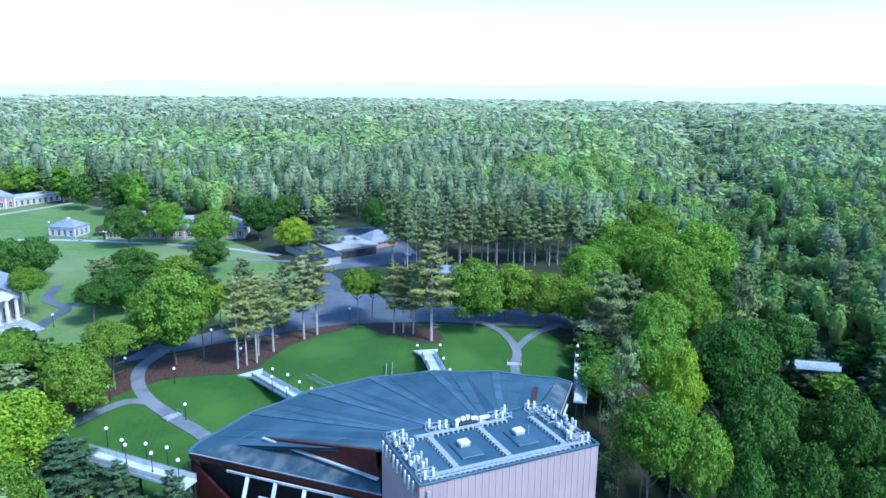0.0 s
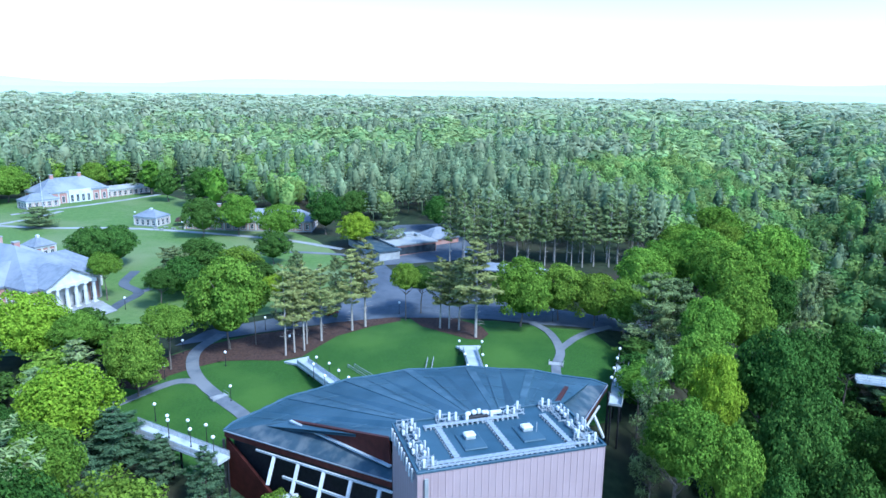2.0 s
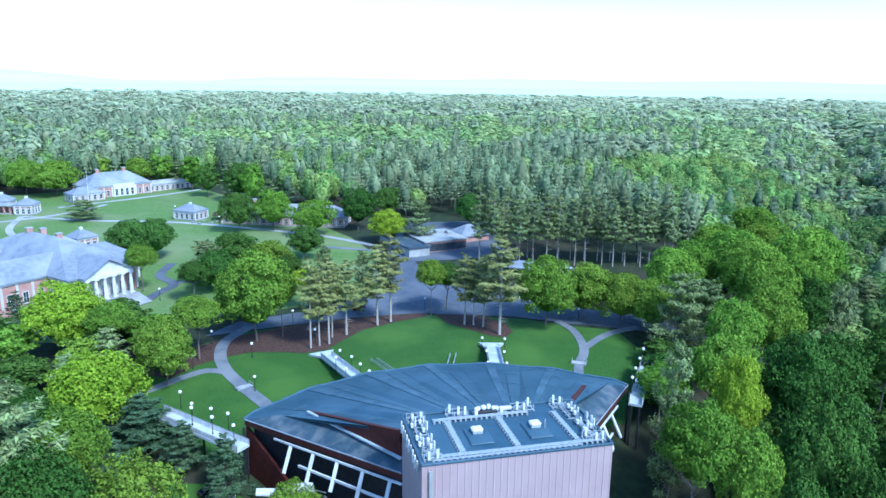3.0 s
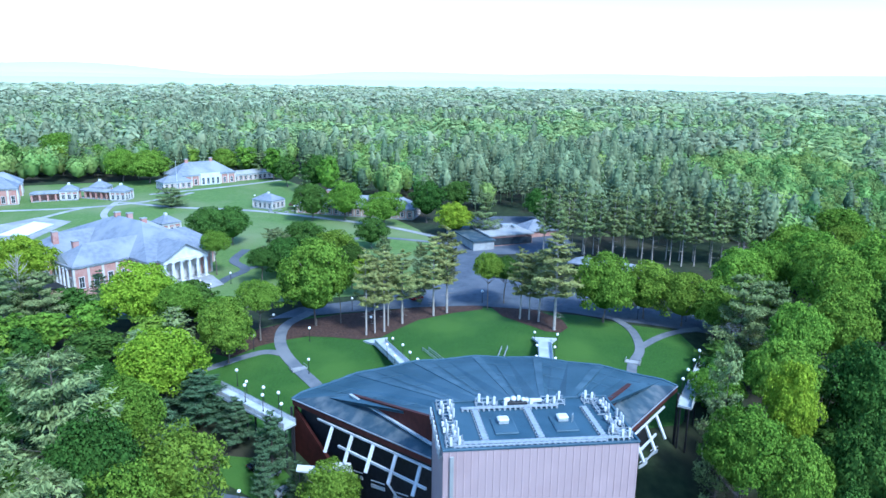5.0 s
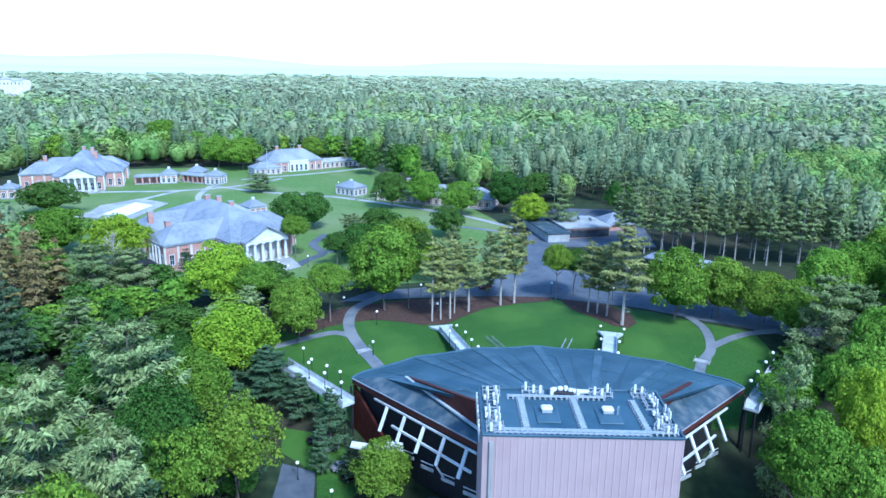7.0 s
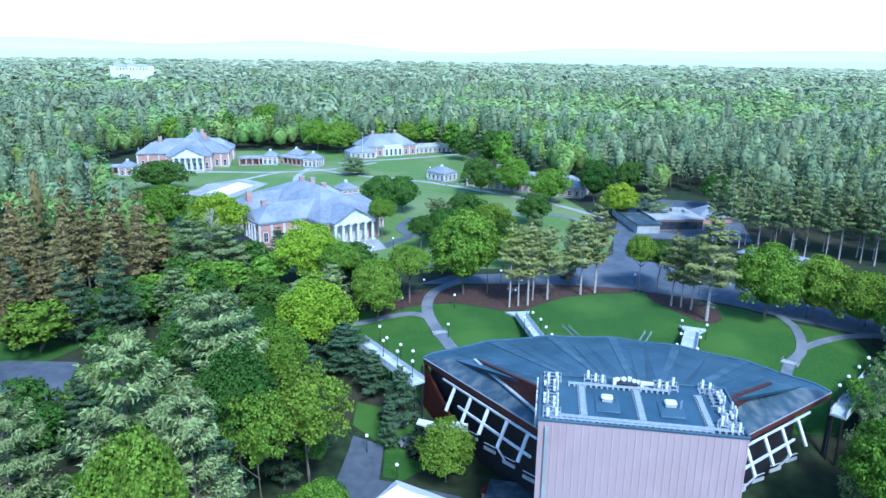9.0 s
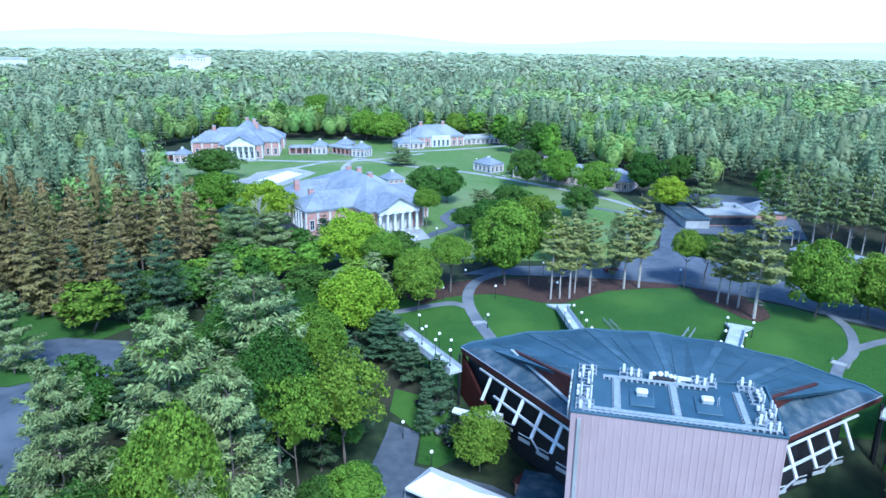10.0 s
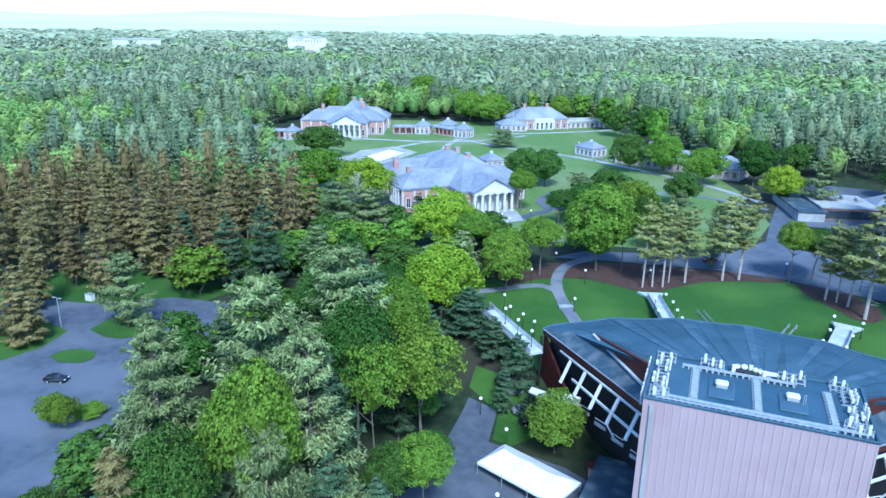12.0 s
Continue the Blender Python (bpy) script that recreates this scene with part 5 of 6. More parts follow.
def core(h0, h1, r, rng, sides=9, rings=5, power=0.6, lump=0.16):
    """A closed lumpy spindle from h0 to h1, as triangles; inside a crown, an unseen filler that blocks light."""
    v = []
    for i in range(rings):
        f = (i + 0.5) / rings
        rad = r * (math.sin(math.pi * f) ** power)
        for k in range(sides):
            a = 2 * math.pi * (k + 0.5 * (i % 2)) / sides
            q = rad * rng.uniform(1 - lump, 1 + lump)
            v.append((q * math.cos(a), q * math.sin(a), h0 + (h1 - h0) * f))
    v += [(0, 0, h0), (0, 0, h1)]
    f = []
    for i in range(rings - 1):
        for k in range(sides):
            a, b = i * sides + k, i * sides + (k + 1) % sides
            c, d = a + sides, b + sides
            f += [(a, b, d), (a, d, c)]
    last = (rings - 1) * sides
    f += [(rings * sides, (k + 1) % sides, k) for k in range(sides)]
    f += [(rings * sides + 1, last + k, last + (k + 1) % sides) for k in range(sides)]
    return np.array(v, float), np.array(f, int)


def joined(a, b):
    return np.concatenate([a[0], b[0]]), np.concatenate([a[1], b[1] + len(a[0])])


def broad_crown(seed, h, r, n_lobes, per_lobe, leaf, base=0.22, shape=1.0, airy=False):
    """A crown of many rounded leafy lobes with clefts between them and an uneven outline: h high, r in radius."""
    rng = np.random.default_rng(seed)
    cs, ns = [], []
    zc, rz = h * (base + 1) / 2, h * (1 - base) / 2
    turn = rng.uniform(0, 6.28)
    for i in range(n_lobes):
        z = 1 - 1.62 * (i + 0.5) / n_lobes
        a = turn + i * 2.39996 + rng.normal(0, 0.18)
        q = math.sqrt(max(0.0, 1 - z * z))
        d = np.array([q * math.cos(a), q * math.sin(a), z])
        wob = rng.uniform(0.58, 0.9) + 0.07 * math.sin(2 * a + seed) * q
        lr = r * rng.uniform(0.16, 0.28) * (1.0 if z > -0.2 else 0.85)
        c = np.array([d[0] * r * wob, d[1] * r * wob, zc + d[2] * rz * wob])
        c[:2] *= 1 - 0.18 * shape * max(0.0, d[2])
        k = int(per_lobe * (lr / (0.23 * r)) ** 2)
        sd = sphere_dirs(k, rng, -0.4)
        sd += 0.35 * d
        sd /= np.linalg.norm(sd, axis=1)[:, None]
        rad = lr * rng.uniform(0.7, 1.1, (k, 1)) * (1 if not airy else rng.uniform(0.55, 1.25, (k, 1)))
        cs.append(c + sd * rad * np.array([1, 1, 0.85]))
        ns.append(sd + 0.35 * d + np.array([0, 0, 0.15]))
    crown = leaves(np.concatenate(cs), np.concatenate(ns), leaf, rng, 0.9, None, 0.6)
    return joined(crown, core(zc - rz * 0.75, zc + rz * (0.4 if airy else 0.6), r * (0.34 if airy else 0.56), rng, 10, 6, 0.5))


def limbs(bm, h, r, seed, base, bend=0.06, trunk_r=0.32, n=7):
    rng = random.Random(seed)
    top = [(0, 0, -0.4), (0, 0, h * base * 0.5), (h * bend * rng.uniform(-0.5, 0.5), h * bend * rng.uniform(-0.5, 0.5), h * base), (h * bend * rng.uniform(-1, 1), h * bend * rng.uniform(-1, 1), h * 0.8)]
    tube(bm, top, trunk_r, trunk_r * 0.3, 8)
    for i in range(n):
        a = 2 * math.pi * i / n + rng.uniform(-0.3, 0.3)
        z0 = h * rng.uniform(base * 0.8, 0.6)
        L = r * rng.uniform(0.6, 0.9)
        tube(bm, [(0, 0, z0), (L * 0.5 * math.cos(a), L * 0.5 * math.sin(a), z0 + L * 0.35), (L * math.cos(a), L * math.sin(a), z0 + L * 0.8)], trunk_r * 0.45, 0.04, 5)


def broad_tree(seed, mat, h=18, r=9, lobes=78, per=150, leaf=0.5, base=0.08, label="full-crowned green broadleaf tree", airy=False):
    t = thing("broadleaf_tree", label, "tree", pose(0, 0, -800), "broadleaf trees")
    bm = bmesh.new()
    limbs(bm, h, r, seed, base + 0.05, trunk_r=0.38)
    part("trunk", bm, M_BARK, t)
    v, f = broad_crown(seed, h, r, lobes, per, leaf, base, 1.0, airy)
    part("crown", np_mesh("crown", v, f, mat), None, t)
    return t


def pine_crown(seed, h, r, base, whorls, tufts, leaf, droop=0.0, shape=0.8, flat=0.35):
    """Layered needle plates on whorls of branches, with gaps between them."""
    rng = np.random.default_rng(seed)
    cs, ns, al, br = [], [], [], []
    for w in range(whorls):
        f = (w + rng.uniform(-0.3, 0.3)) / max(1, whorls - 1)
        f = min(1.0, max(0.0, f))
        z = h * (base + (0.985 - base) * f) + rng.normal(0, 0.012) * h
        env = r * ((1 - f) ** shape * 0.92 + 0.08) * (0.55 + 0.45 * min(1.0, f * 5 + 0.25))
        nb = rng.integers(4, 7)
        a0 = rng.uniform(0, 6.28)
        for b in range(nb):
            a = a0 + 6.283 * b / nb + rng.normal(0, 0.25)
            L = env * rng.uniform(0.5, 1.25)
            rise = L * (0.3 - droop) * rng.uniform(0.5, 1.4)
            z = z + rng.normal(0, 0.012) * h
            br.append((z, a, L, rise))
            k = max(4, int(tufts * (0.35 + L / r)))
            s = rng.uniform(0.18, 1.0, k) ** 0.75
            side = rng.normal(0, 0.2, k) * L * (1.15 - 0.75 * s)
            x = np.cos(a) * s * L - np.sin(a) * side
            y = np.sin(a) * s * L + np.cos(a) * side
            zz = z + rise * s ** 1.4 + rng.normal(0, 0.16, k) * L * flat + rng.normal(0, 0.05) * L - droop * 1.2 * np.abs(side)
            cs.append(np.stack([x, y, zz], 1))
            ns.append(np.stack([np.cos(a) * 0.3 + rng.normal(0, 0.25, k), np.sin(a) * 0.3 + rng.normal(0, 0.25, k), np.ones(k)], 1))
            fan = a + np.sign(side) * 0.6
            al.append(np.stack([np.cos(fan), np.sin(fan), np.full(k, 0.45 - 1.6 * droop)], 1))
    v, f = leaves(np.concatenate(cs), np.concatenate(ns), leaf, rng, 0.4, np.concatenate(al), 0.35)
    return v, f, br


def pine_tree(seed, mat, h=25, r=5, base=0.35, whorls=19, tufts=90, leaf=0.62, droop=0.0, shape=0.5, bark=None, label="tall feathery white pine", name="pine_tree", group="pine trees", limb_sides=3):
    t = thing(name, label, "tree", pose(0, 0, -800), group)
    v, f, br = pine_crown(seed, h, r, base, whorls, tufts, leaf, droop, shape)
    bm = bmesh.new()
    rng = random.Random(seed)
    tube(bm, [(0, 0, -0.4), (rng.uniform(-0.3, 0.3), rng.uniform(-0.3, 0.3), h * 0.5), (0, 0, h * 0.97)], 0.27, 0.05, 8)
    for z, a, L, rise in br:
        tube(bm, [(0, 0, z), (math.cos(a) * L * 0.5, math.sin(a) * L * 0.5, z + rise * 0.4), (math.cos(a) * L * 0.92, math.sin(a) * L * 0.92, z + rise * 0.9)], 0.07, 0.02, limb_sides)
    for k in range(10):
        z = h * base * rng.uniform(0.35, 1)
        a = rng.uniform(0, 6.28)
        L = r * rng.uniform(0.15, 0.4)
        tube(bm, [(0, 0, z), (math.cos(a) * L, math.sin(a) * L, z + 0.1 * L)], 0.05, 0.015, 4)
    part("trunk", bm, bark or M_BARK, t)
    part("crown", np_mesh("crown", v, f, mat), None, t)
    return t


def bare_tree(seed, h, label):
    t = thing("bare_tree", label, "tree", pose(0, 0, -800), "bare trees")
    bm = bmesh.new()
    rng = random.Random(seed)
    tube(bm, [(0, 0, -0.4), (0.2, 0, h * 0.5), (0, 0.2, h)], 0.28, 0.04, 7)
    for k in range(46):
        z = h * rng.uniform(0.35, 0.97)
        a = rng.uniform(0, 6.28)
        L = h * 0.28 * (1.15 - z / h) + 0.6
        mid = (math.cos(a) * L * 0.5, math.sin(a) * L * 0.5, z + L * 0.45)
        tube(bm, [(0, 0, z), mid, (math.cos(a) * L, math.sin(a) * L, z + L * 1.1)], 0.07, 0.02, 4)
        for q in range(3):
            b = a + rng.uniform(-0.9, 0.9)
            tube(bm, [mid, (mid[0] + math.cos(b) * L * 0.4, mid[1] + math.sin(b) * L * 0.4, mid[2] + L * rng.uniform(0.2, 0.6))], 0.035, 0.012, 3)
    part("trunk", bm, M_PALEBARK, t)
    return t


T_MAPLE = [broad_tree(s, L_MAPLE, label="full-crowned bright green maple") for s in (11, 12, 13)]
T_OAK = [broad_tree(s, L_OAK, label="dense dark green oak") for s in (21, 22)]
T_AIRY = [broad_tree(s, L_MAPLE, lobes=60, per=110, leaf=0.55, base=0.12, airy=True, label="tall loose-crowned green broadleaf tree") for s in (17,)]
T_YEL = [broad_tree(s, L_YELLOW, label="rounded yellow-green broadleaf tree") for s in (31,)]
T_PINE = [pine_tree(s, L_PINE) for s in (41, 42, 43)]
T_LOWPINE = [pine_tree(s, L_PINE, base=0.12, r=8.5, whorls=18, tufts=140, leaf=0.74, shape=0.42, label="broad feathery pine with low branches") for s in (46, 47)]
T_BLUE = [pine_tree(s, L_BLUEPINE, base=0.1, r=6.0, whorls=18, tufts=95, leaf=0.7, shape=0.5, label="dark blue-green pine with low branches") for s in (51, 52)]
T_SPRUCE = [pine_tree(s, L_SPRUCE, h=25, r=3.6, base=0.12, whorls=26, tufts=50, leaf=0.7, droop=0.3, shape=0.75, label="brownish drooping spruce at the wood edge", name="spruce_tree", group="spruce trees") for s in (61, 62)]
T_TALL = [pine_tree(s, L_TALLPINE, base=0.36, r=4.2, whorls=13, tufts=105, leaf=0.62, shape=0.42, bark=M_PALEBARK, label="tall pine with a long bare pale trunk") for s in (71, 72, 73)]
T_HIGH_MAPLE = [broad_tree(s, L_MAPLE, h=29, base=0.46, label="tall green maple with a high rounded crown") for s in (18, 19)]
T_HIGH_OAK = [broad_tree(s, L_OAK, h=29, base=0.46, label="tall dark green oak with a high crown") for s in (27, 28)]
T_HIGH_YEL = [broad_tree(s, L_YELLOW, h=29, base=0.46, label="tall yellow-green tree with a high rounded crown") for s in (33,)]
T_HIGH_AIRY = [broad_tree(s, L_MAPLE, h=29, lobes=60, per=110, leaf=0.55, base=0.42, airy=True, label="tall loose-crowned green broadleaf tree") for s in (37,)]
# lighter-built trees for the woods behind
W_MAPLE = [broad_tree(s, L_MAPLE, r=7, lobes=44, per=48, leaf=0.9, label="green broadleaf tree in the near woods") for s in (14, 15)]
W_OAK = [broad_tree(s, L_OAK, r=7, lobes=44, per=48, leaf=0.9, label="dark green broadleaf tree in the near woods") for s in (23, 24)]
W_PINE = [pine_tree(s, L_PINE, base=0.14, r=5.5, whorls=17, tufts=26, leaf=1.2, shape=0.5, limb_sides=3, label="feathery green pine in the near woods") for s in (48, 49)]
W_BLUE = [pine_tree(s, L_BLUEPINE, base=0.1, r=4.5, whorls=17, tufts=24, leaf=1.2, shape=0.6, limb_sides=3, label="dark green pine in the near woods") for s in (53,)]
W_SPRUCE = [pine_tree(s, L_SPRUCE, h=25, r=3.6, base=0.2, whorls=22, tufts=20, leaf=1.0, droop=0.3, shape=0.7, limb_sides=3, label="brown spruce inside the spruce stand", name="spruce_tree", group="spruce trees") for s in (63,)]
W_TALL = [pine_tree(s, L_PINE, base=0.36, r=4.2, whorls=12, tufts=34, leaf=0.95, shape=0.45, bark=M_PALEBARK, label="tall bare-trunked pine in a dense stand") for s in (74, 75)]
T_BARE = [bare_tree(81, 20, "leafless pale grey tree")]
BASE_SIZE = {}
for lst, hh, rr in ((T_MAPLE, 18, 9), (T_OAK, 18, 9), (T_YEL, 18, 9), (T_AIRY, 18, 9), (T_HIGH_MAPLE, 29, 9), (T_HIGH_OAK, 29, 9), (T_HIGH_YEL, 29, 9), (T_HIGH_AIRY, 29, 9), (T_PINE, 25, 5), (T_LOWPINE, 25, 8.5), (T_BLUE, 25, 6.0), (T_SPRUCE, 25, 3.6), (T_TALL, 25, 4.2), (T_BARE, 20, 5),
                    (W_MAPLE, 18, 7), (W_OAK, 18, 7), (W_PINE, 25, 5.5), (W_BLUE, 25, 4.5), (W_SPRUCE, 25, 3.6), (W_TALL, 25, 4.2)):
    for t in lst:
        BASE_SIZE[t.name] = (hh, rr)
KINDS = {"m": T_MAPLE, "o": T_OAK, "y": T_YEL, "a": T_AIRY, "p": T_PINE, "l": T_LOWPINE, "b": T_BLUE, "s": T_SPRUCE, "t": T_TALL, "d": T_BARE,
         "M": W_MAPLE, "O": W_OAK, "L": W_PINE, "B": W_BLUE, "S": W_SPRUCE, "T": W_TALL}
HIGH = {"m": T_HIGH_MAPLE, "o": T_HIGH_OAK, "y": T_HIGH_YEL, "a": T_HIGH_AIRY}
TRNG = random.Random(5)
PLANTED = []
QUEUE = {}


def plant_tree(kind, x, y, h, r):
    """Plants one tree, h high with a crown of radius r, on the land at x, y."""
    src = TRNG.choice(HIGH[kind] if kind in HIGH and h > 2.45 * r else KINDS[kind])
    hh, rr = BASE_SIZE[src.name]
    m = pose(x, y, ground(x, y), 0, 0, TRNG.uniform(0, 360)) @ Matrix.Diagonal((r / rr, r / rr, h / hh, 1))
    PLANTED.append((x, y, r))
    QUEUE.setdefault(src.name, (src, []))[1].append(m)


def flush_trees():
    planted = {src.name for src, _ in QUEUE.values()}
    for src in [t for lst in list(KINDS.values()) + list(HIGH.values()) for t in lst if t.name not in planted]:
        for ob in [*src.children, src]:
            bpy.data.objects.remove(ob)
    for src, places in QUEUE.values():
        for m in places[1:]:
            copy_thing(src, m)
        src.matrix_basis = places[0]


# avenue and lawn
plant_tree("m", -38.0, 100.5, 25.4, 10.7)
plant_tree("m", -52.0, 91.3, 16.6, 6.6)
plant_tree("m", -58.2, 79.1, 17.0, 7.3)
plant_tree("y", -83.9, 98.6, 20.0, 9.9)
plant_tree("m", -72.4, 92.4, 16.0, 6.4)
plant_tree("m", -74.6, 150.8, 15.8, 5.6)
plant_tree("o", -76.3, 192.3, 16.0, 8.2)
plant_tree("o", -85.3, 191.8, 16.0, 8.9)
plant_tree("l", -55.4, 156.9, 15.0, 8.2)
plant_tree("o", -45.5, 169.5, 15.0, 9.6)
plant_tree("o", -21.1, 181.8, 13.0, 7.3)
plant_tree("o", -47.5, 233.4, 18.0, 8.6)
plant_tree("m", -32.7, 234.7, 19.0, 9.3)
plant_tree("m", -15.0, 221.6, 16.0, 9.5)
plant_tree("o", 4.9, 228.0, 20.0, 8.4)
plant_tree("y", 14.7, 202.2, 15.0, 8.4)
plant_tree("l", 26.9, 198.0, 20.0, 7.1)
plant_tree("o", -50.8, 311.9, 22.0, 9.0)
plant_tree("o", 57.0, 224.6, 17.0, 7.9)
plant_tree("o", 23.5, 256.1, 15.0, 8.5)
plant_tree("m", 44.5, 97.7, 21.0, 10.0)
plant_tree("m", 73.5, 88.5, 17.0, 8.0)
plant_tree("m", 57.6, 99.9, 18.0, 8.6)
plant_tree("m", 66.8, 94.2, 17.0, 8.6)
plant_tree("o", 18.6, 114.9, 15.0, 6.1)
plant_tree("m", 12.6, 110.2, 18.0, 4.6)
plant_tree("l", -119.5, 270.4, 10.0, 9.1)
plant_tree("m", -150.5, 345, 20.0, 13.5)
plant_tree("m", -168, 352, 20.0, 11)
plant_tree("m", -112.0, 372, 19.0, 9.5)
plant_tree("m", -98.0, 380, 15.0, 7)
plant_tree("m", -232.9, 427.7, 24.0, 14.0)
plant_tree("l", -233.1, 337.0, 16.0, 10.6)
plant_tree("b", -101.1, 118.6, 12.0, 4.6)
# edge of the woods round the great green
for i in range(22):
    f = i / 21
    x, y = -268 + 235 * f + TRNG.uniform(-4, 4), 345 + 42 * math.sin(math.pi * min(1.0, f * 1.1)) - 70 * max(0.0, f - 0.8) * 5 + TRNG.uniform(-4, 6)
    plant_tree("MLMOL"[i % 5], x, y, TRNG.uniform(15, 23), TRNG.uniform(6, 8.5))
# left middle
plant_tree("m", -156.9, 145.5, 18.0, 10.6)
plant_tree("y", -131.7, 138.3, 18.0, 11.0)
plant_tree("l", -121.3, 99.3, 19.0, 8.9)
plant_tree("l", -111.2, 102.1, 17.0, 7.9)
plant_tree("o", -196.2, 209.7, 15.0, 13.5)
plant_tree("o", -79.4, 52.4, 14.0, 5.3)
# near left
plant_tree("b", -42.8, 37.5, 14.0, 4.4)
plant_tree("m", -30.9, 23.6, 13.0, 5.9)
plant_tree("o", -164.3, 145.5, 17.0, 8.1)
# 12s lower left
plant_tree("l", -130.4, 19.3, 18.5, 6.6)
plant_tree("b", -142.2, 52.3, 20.0, 4.9)
plant_tree("m", -108.9, -17.6, 7.0, 3.4)
# spruces
plant_tree("s", -158.1, 18.6, 24.0, 4.6)
plant_tree("s", -167.2, 37.5, 26.0, 5.1)
plant_tree("s", -150.6, 31.0, 24.0, 4.3)
plant_tree("s", -169.0, 57.0, 26.0, 5.4)
plant_tree("s", -149.5, 48.3, 24.0, 5.7)
plant_tree("s", -172.1, 69.8, 26.0, 5.2)
plant_tree("s", -149.4, 59.0, 25.0, 4.7)
plant_tree("s", -154.6, 74.2, 25.0, 5.4)
plant_tree("s", -143.2, 68.8, 22.0, 4.8)
plant_tree("s", -149.4, 89.0, 24.0, 4.7)
plant_tree("s", -156.6, 89.9, 25.0, 4.8)
plant_tree("s", -142.7, 91.6, 23.0, 4.7)
plant_tree("s", -136.1, 94.3, 22.0, 4.2)
plant_tree("s", -200.2, 48.1, 24.0, 5.4)
plant_tree("s", -195.8, 54.0, 25.0, 5.3)
plant_tree("s", -210.8, 78.9, 24.0, 5.4)
plant_tree("s", -135.8, 43.4, 22.0, 4.6)
plant_tree("s", -144.4, 4.0, 18.0, 6.3)
plant_tree("d", -117.0, 104.8, 20.0, 5.5)
plant_tree("o", -161.7, 151.9, 16.0, 9.4)
# right side
plant_tree("l", 73.8, 74.9, 26.0, 8.8)
plant_tree("m", 93.6, 111.6, 20.0, 9.2)
plant_tree("m", 172.4, 175.4, 24.0, 14.0)
plant_tree("m", 132.7, 145.5, 20.0, 10.5)
plant_tree("m", 219.6, 194.2, 24.0, 14.0)
plant_tree("m", 155.2, 93.5, 18.0, 11.0)
plant_tree("l", 212.3, 151.2, 20.0, 8.5)
plant_tree("l", 163.7, 125.0, 20.0, 10.8)
plant_tree("o", 136.9, 110.3, 19.0, 10.8)
plant_tree("m", 152.2, 138.8, 22.0, 13.2)
plant_tree("b", 154.5, 70.1, 20.0, 8.3)
plant_tree("o", 126.1, 43.8, 20.0, 10.8)
plant_tree("d", 97.1, 78.6, 16.0, 3.5)
plant_tree("m", 137.5, 130.7, 22.0, 10.1)
plant_tree("m", 162.2, 157.5, 22.0, 10.1)
plant_tree("l", -18.1, 117.4, 22.0, 5.1)
plant_tree("o", -51.1, 146.7, 14.0, 8.4)
plant_tree("m", -33.6, 146.6, 17.0, 7.8)
plant_tree("o", -28.3, 133.6, 15.0, 5.6)
plant_tree("o", -57.4, 136.6, 13.0, 5.2)
plant_tree("m", -31.1, 102.2, 19.0, 4.8)
plant_tree("l", -7.1, 117.1, 20.0, 3.9)
plant_tree("y", -24.3, 123.8, 13.0, 4.5)
plant_tree("o", -45.1, 118.2, 9.0, 5.3)
# tall trunks of the lawn, base known below
plant_tree("t", -24.0, 92.8, 24.1, 4.4)
plant_tree("t", -21.6, 94.0, 21.4, 4.0)
plant_tree("t", -19.0, 94.8, 24.7, 4.8)
plant_tree("t", -17.8, 99.1, 20.0, 3.2)
plant_tree("t", -13.7, 100.5, 22.1, 5.4)
plant_tree("t", -4.2, 106.2, 24.0, 5.9)
plant_tree("t", -0.0, 108.2, 26.0, 5.9)
plant_tree("t", 20.7, 101.6, 20.9, 5.0)
plant_tree("t", 23.2, 100.7, 19.8, 4.2)
plant_tree("t", 28.6, 92.9, 27.9, 7.7)
plant_tree("t", 25.6, 99.0, 20.3, 5.0)
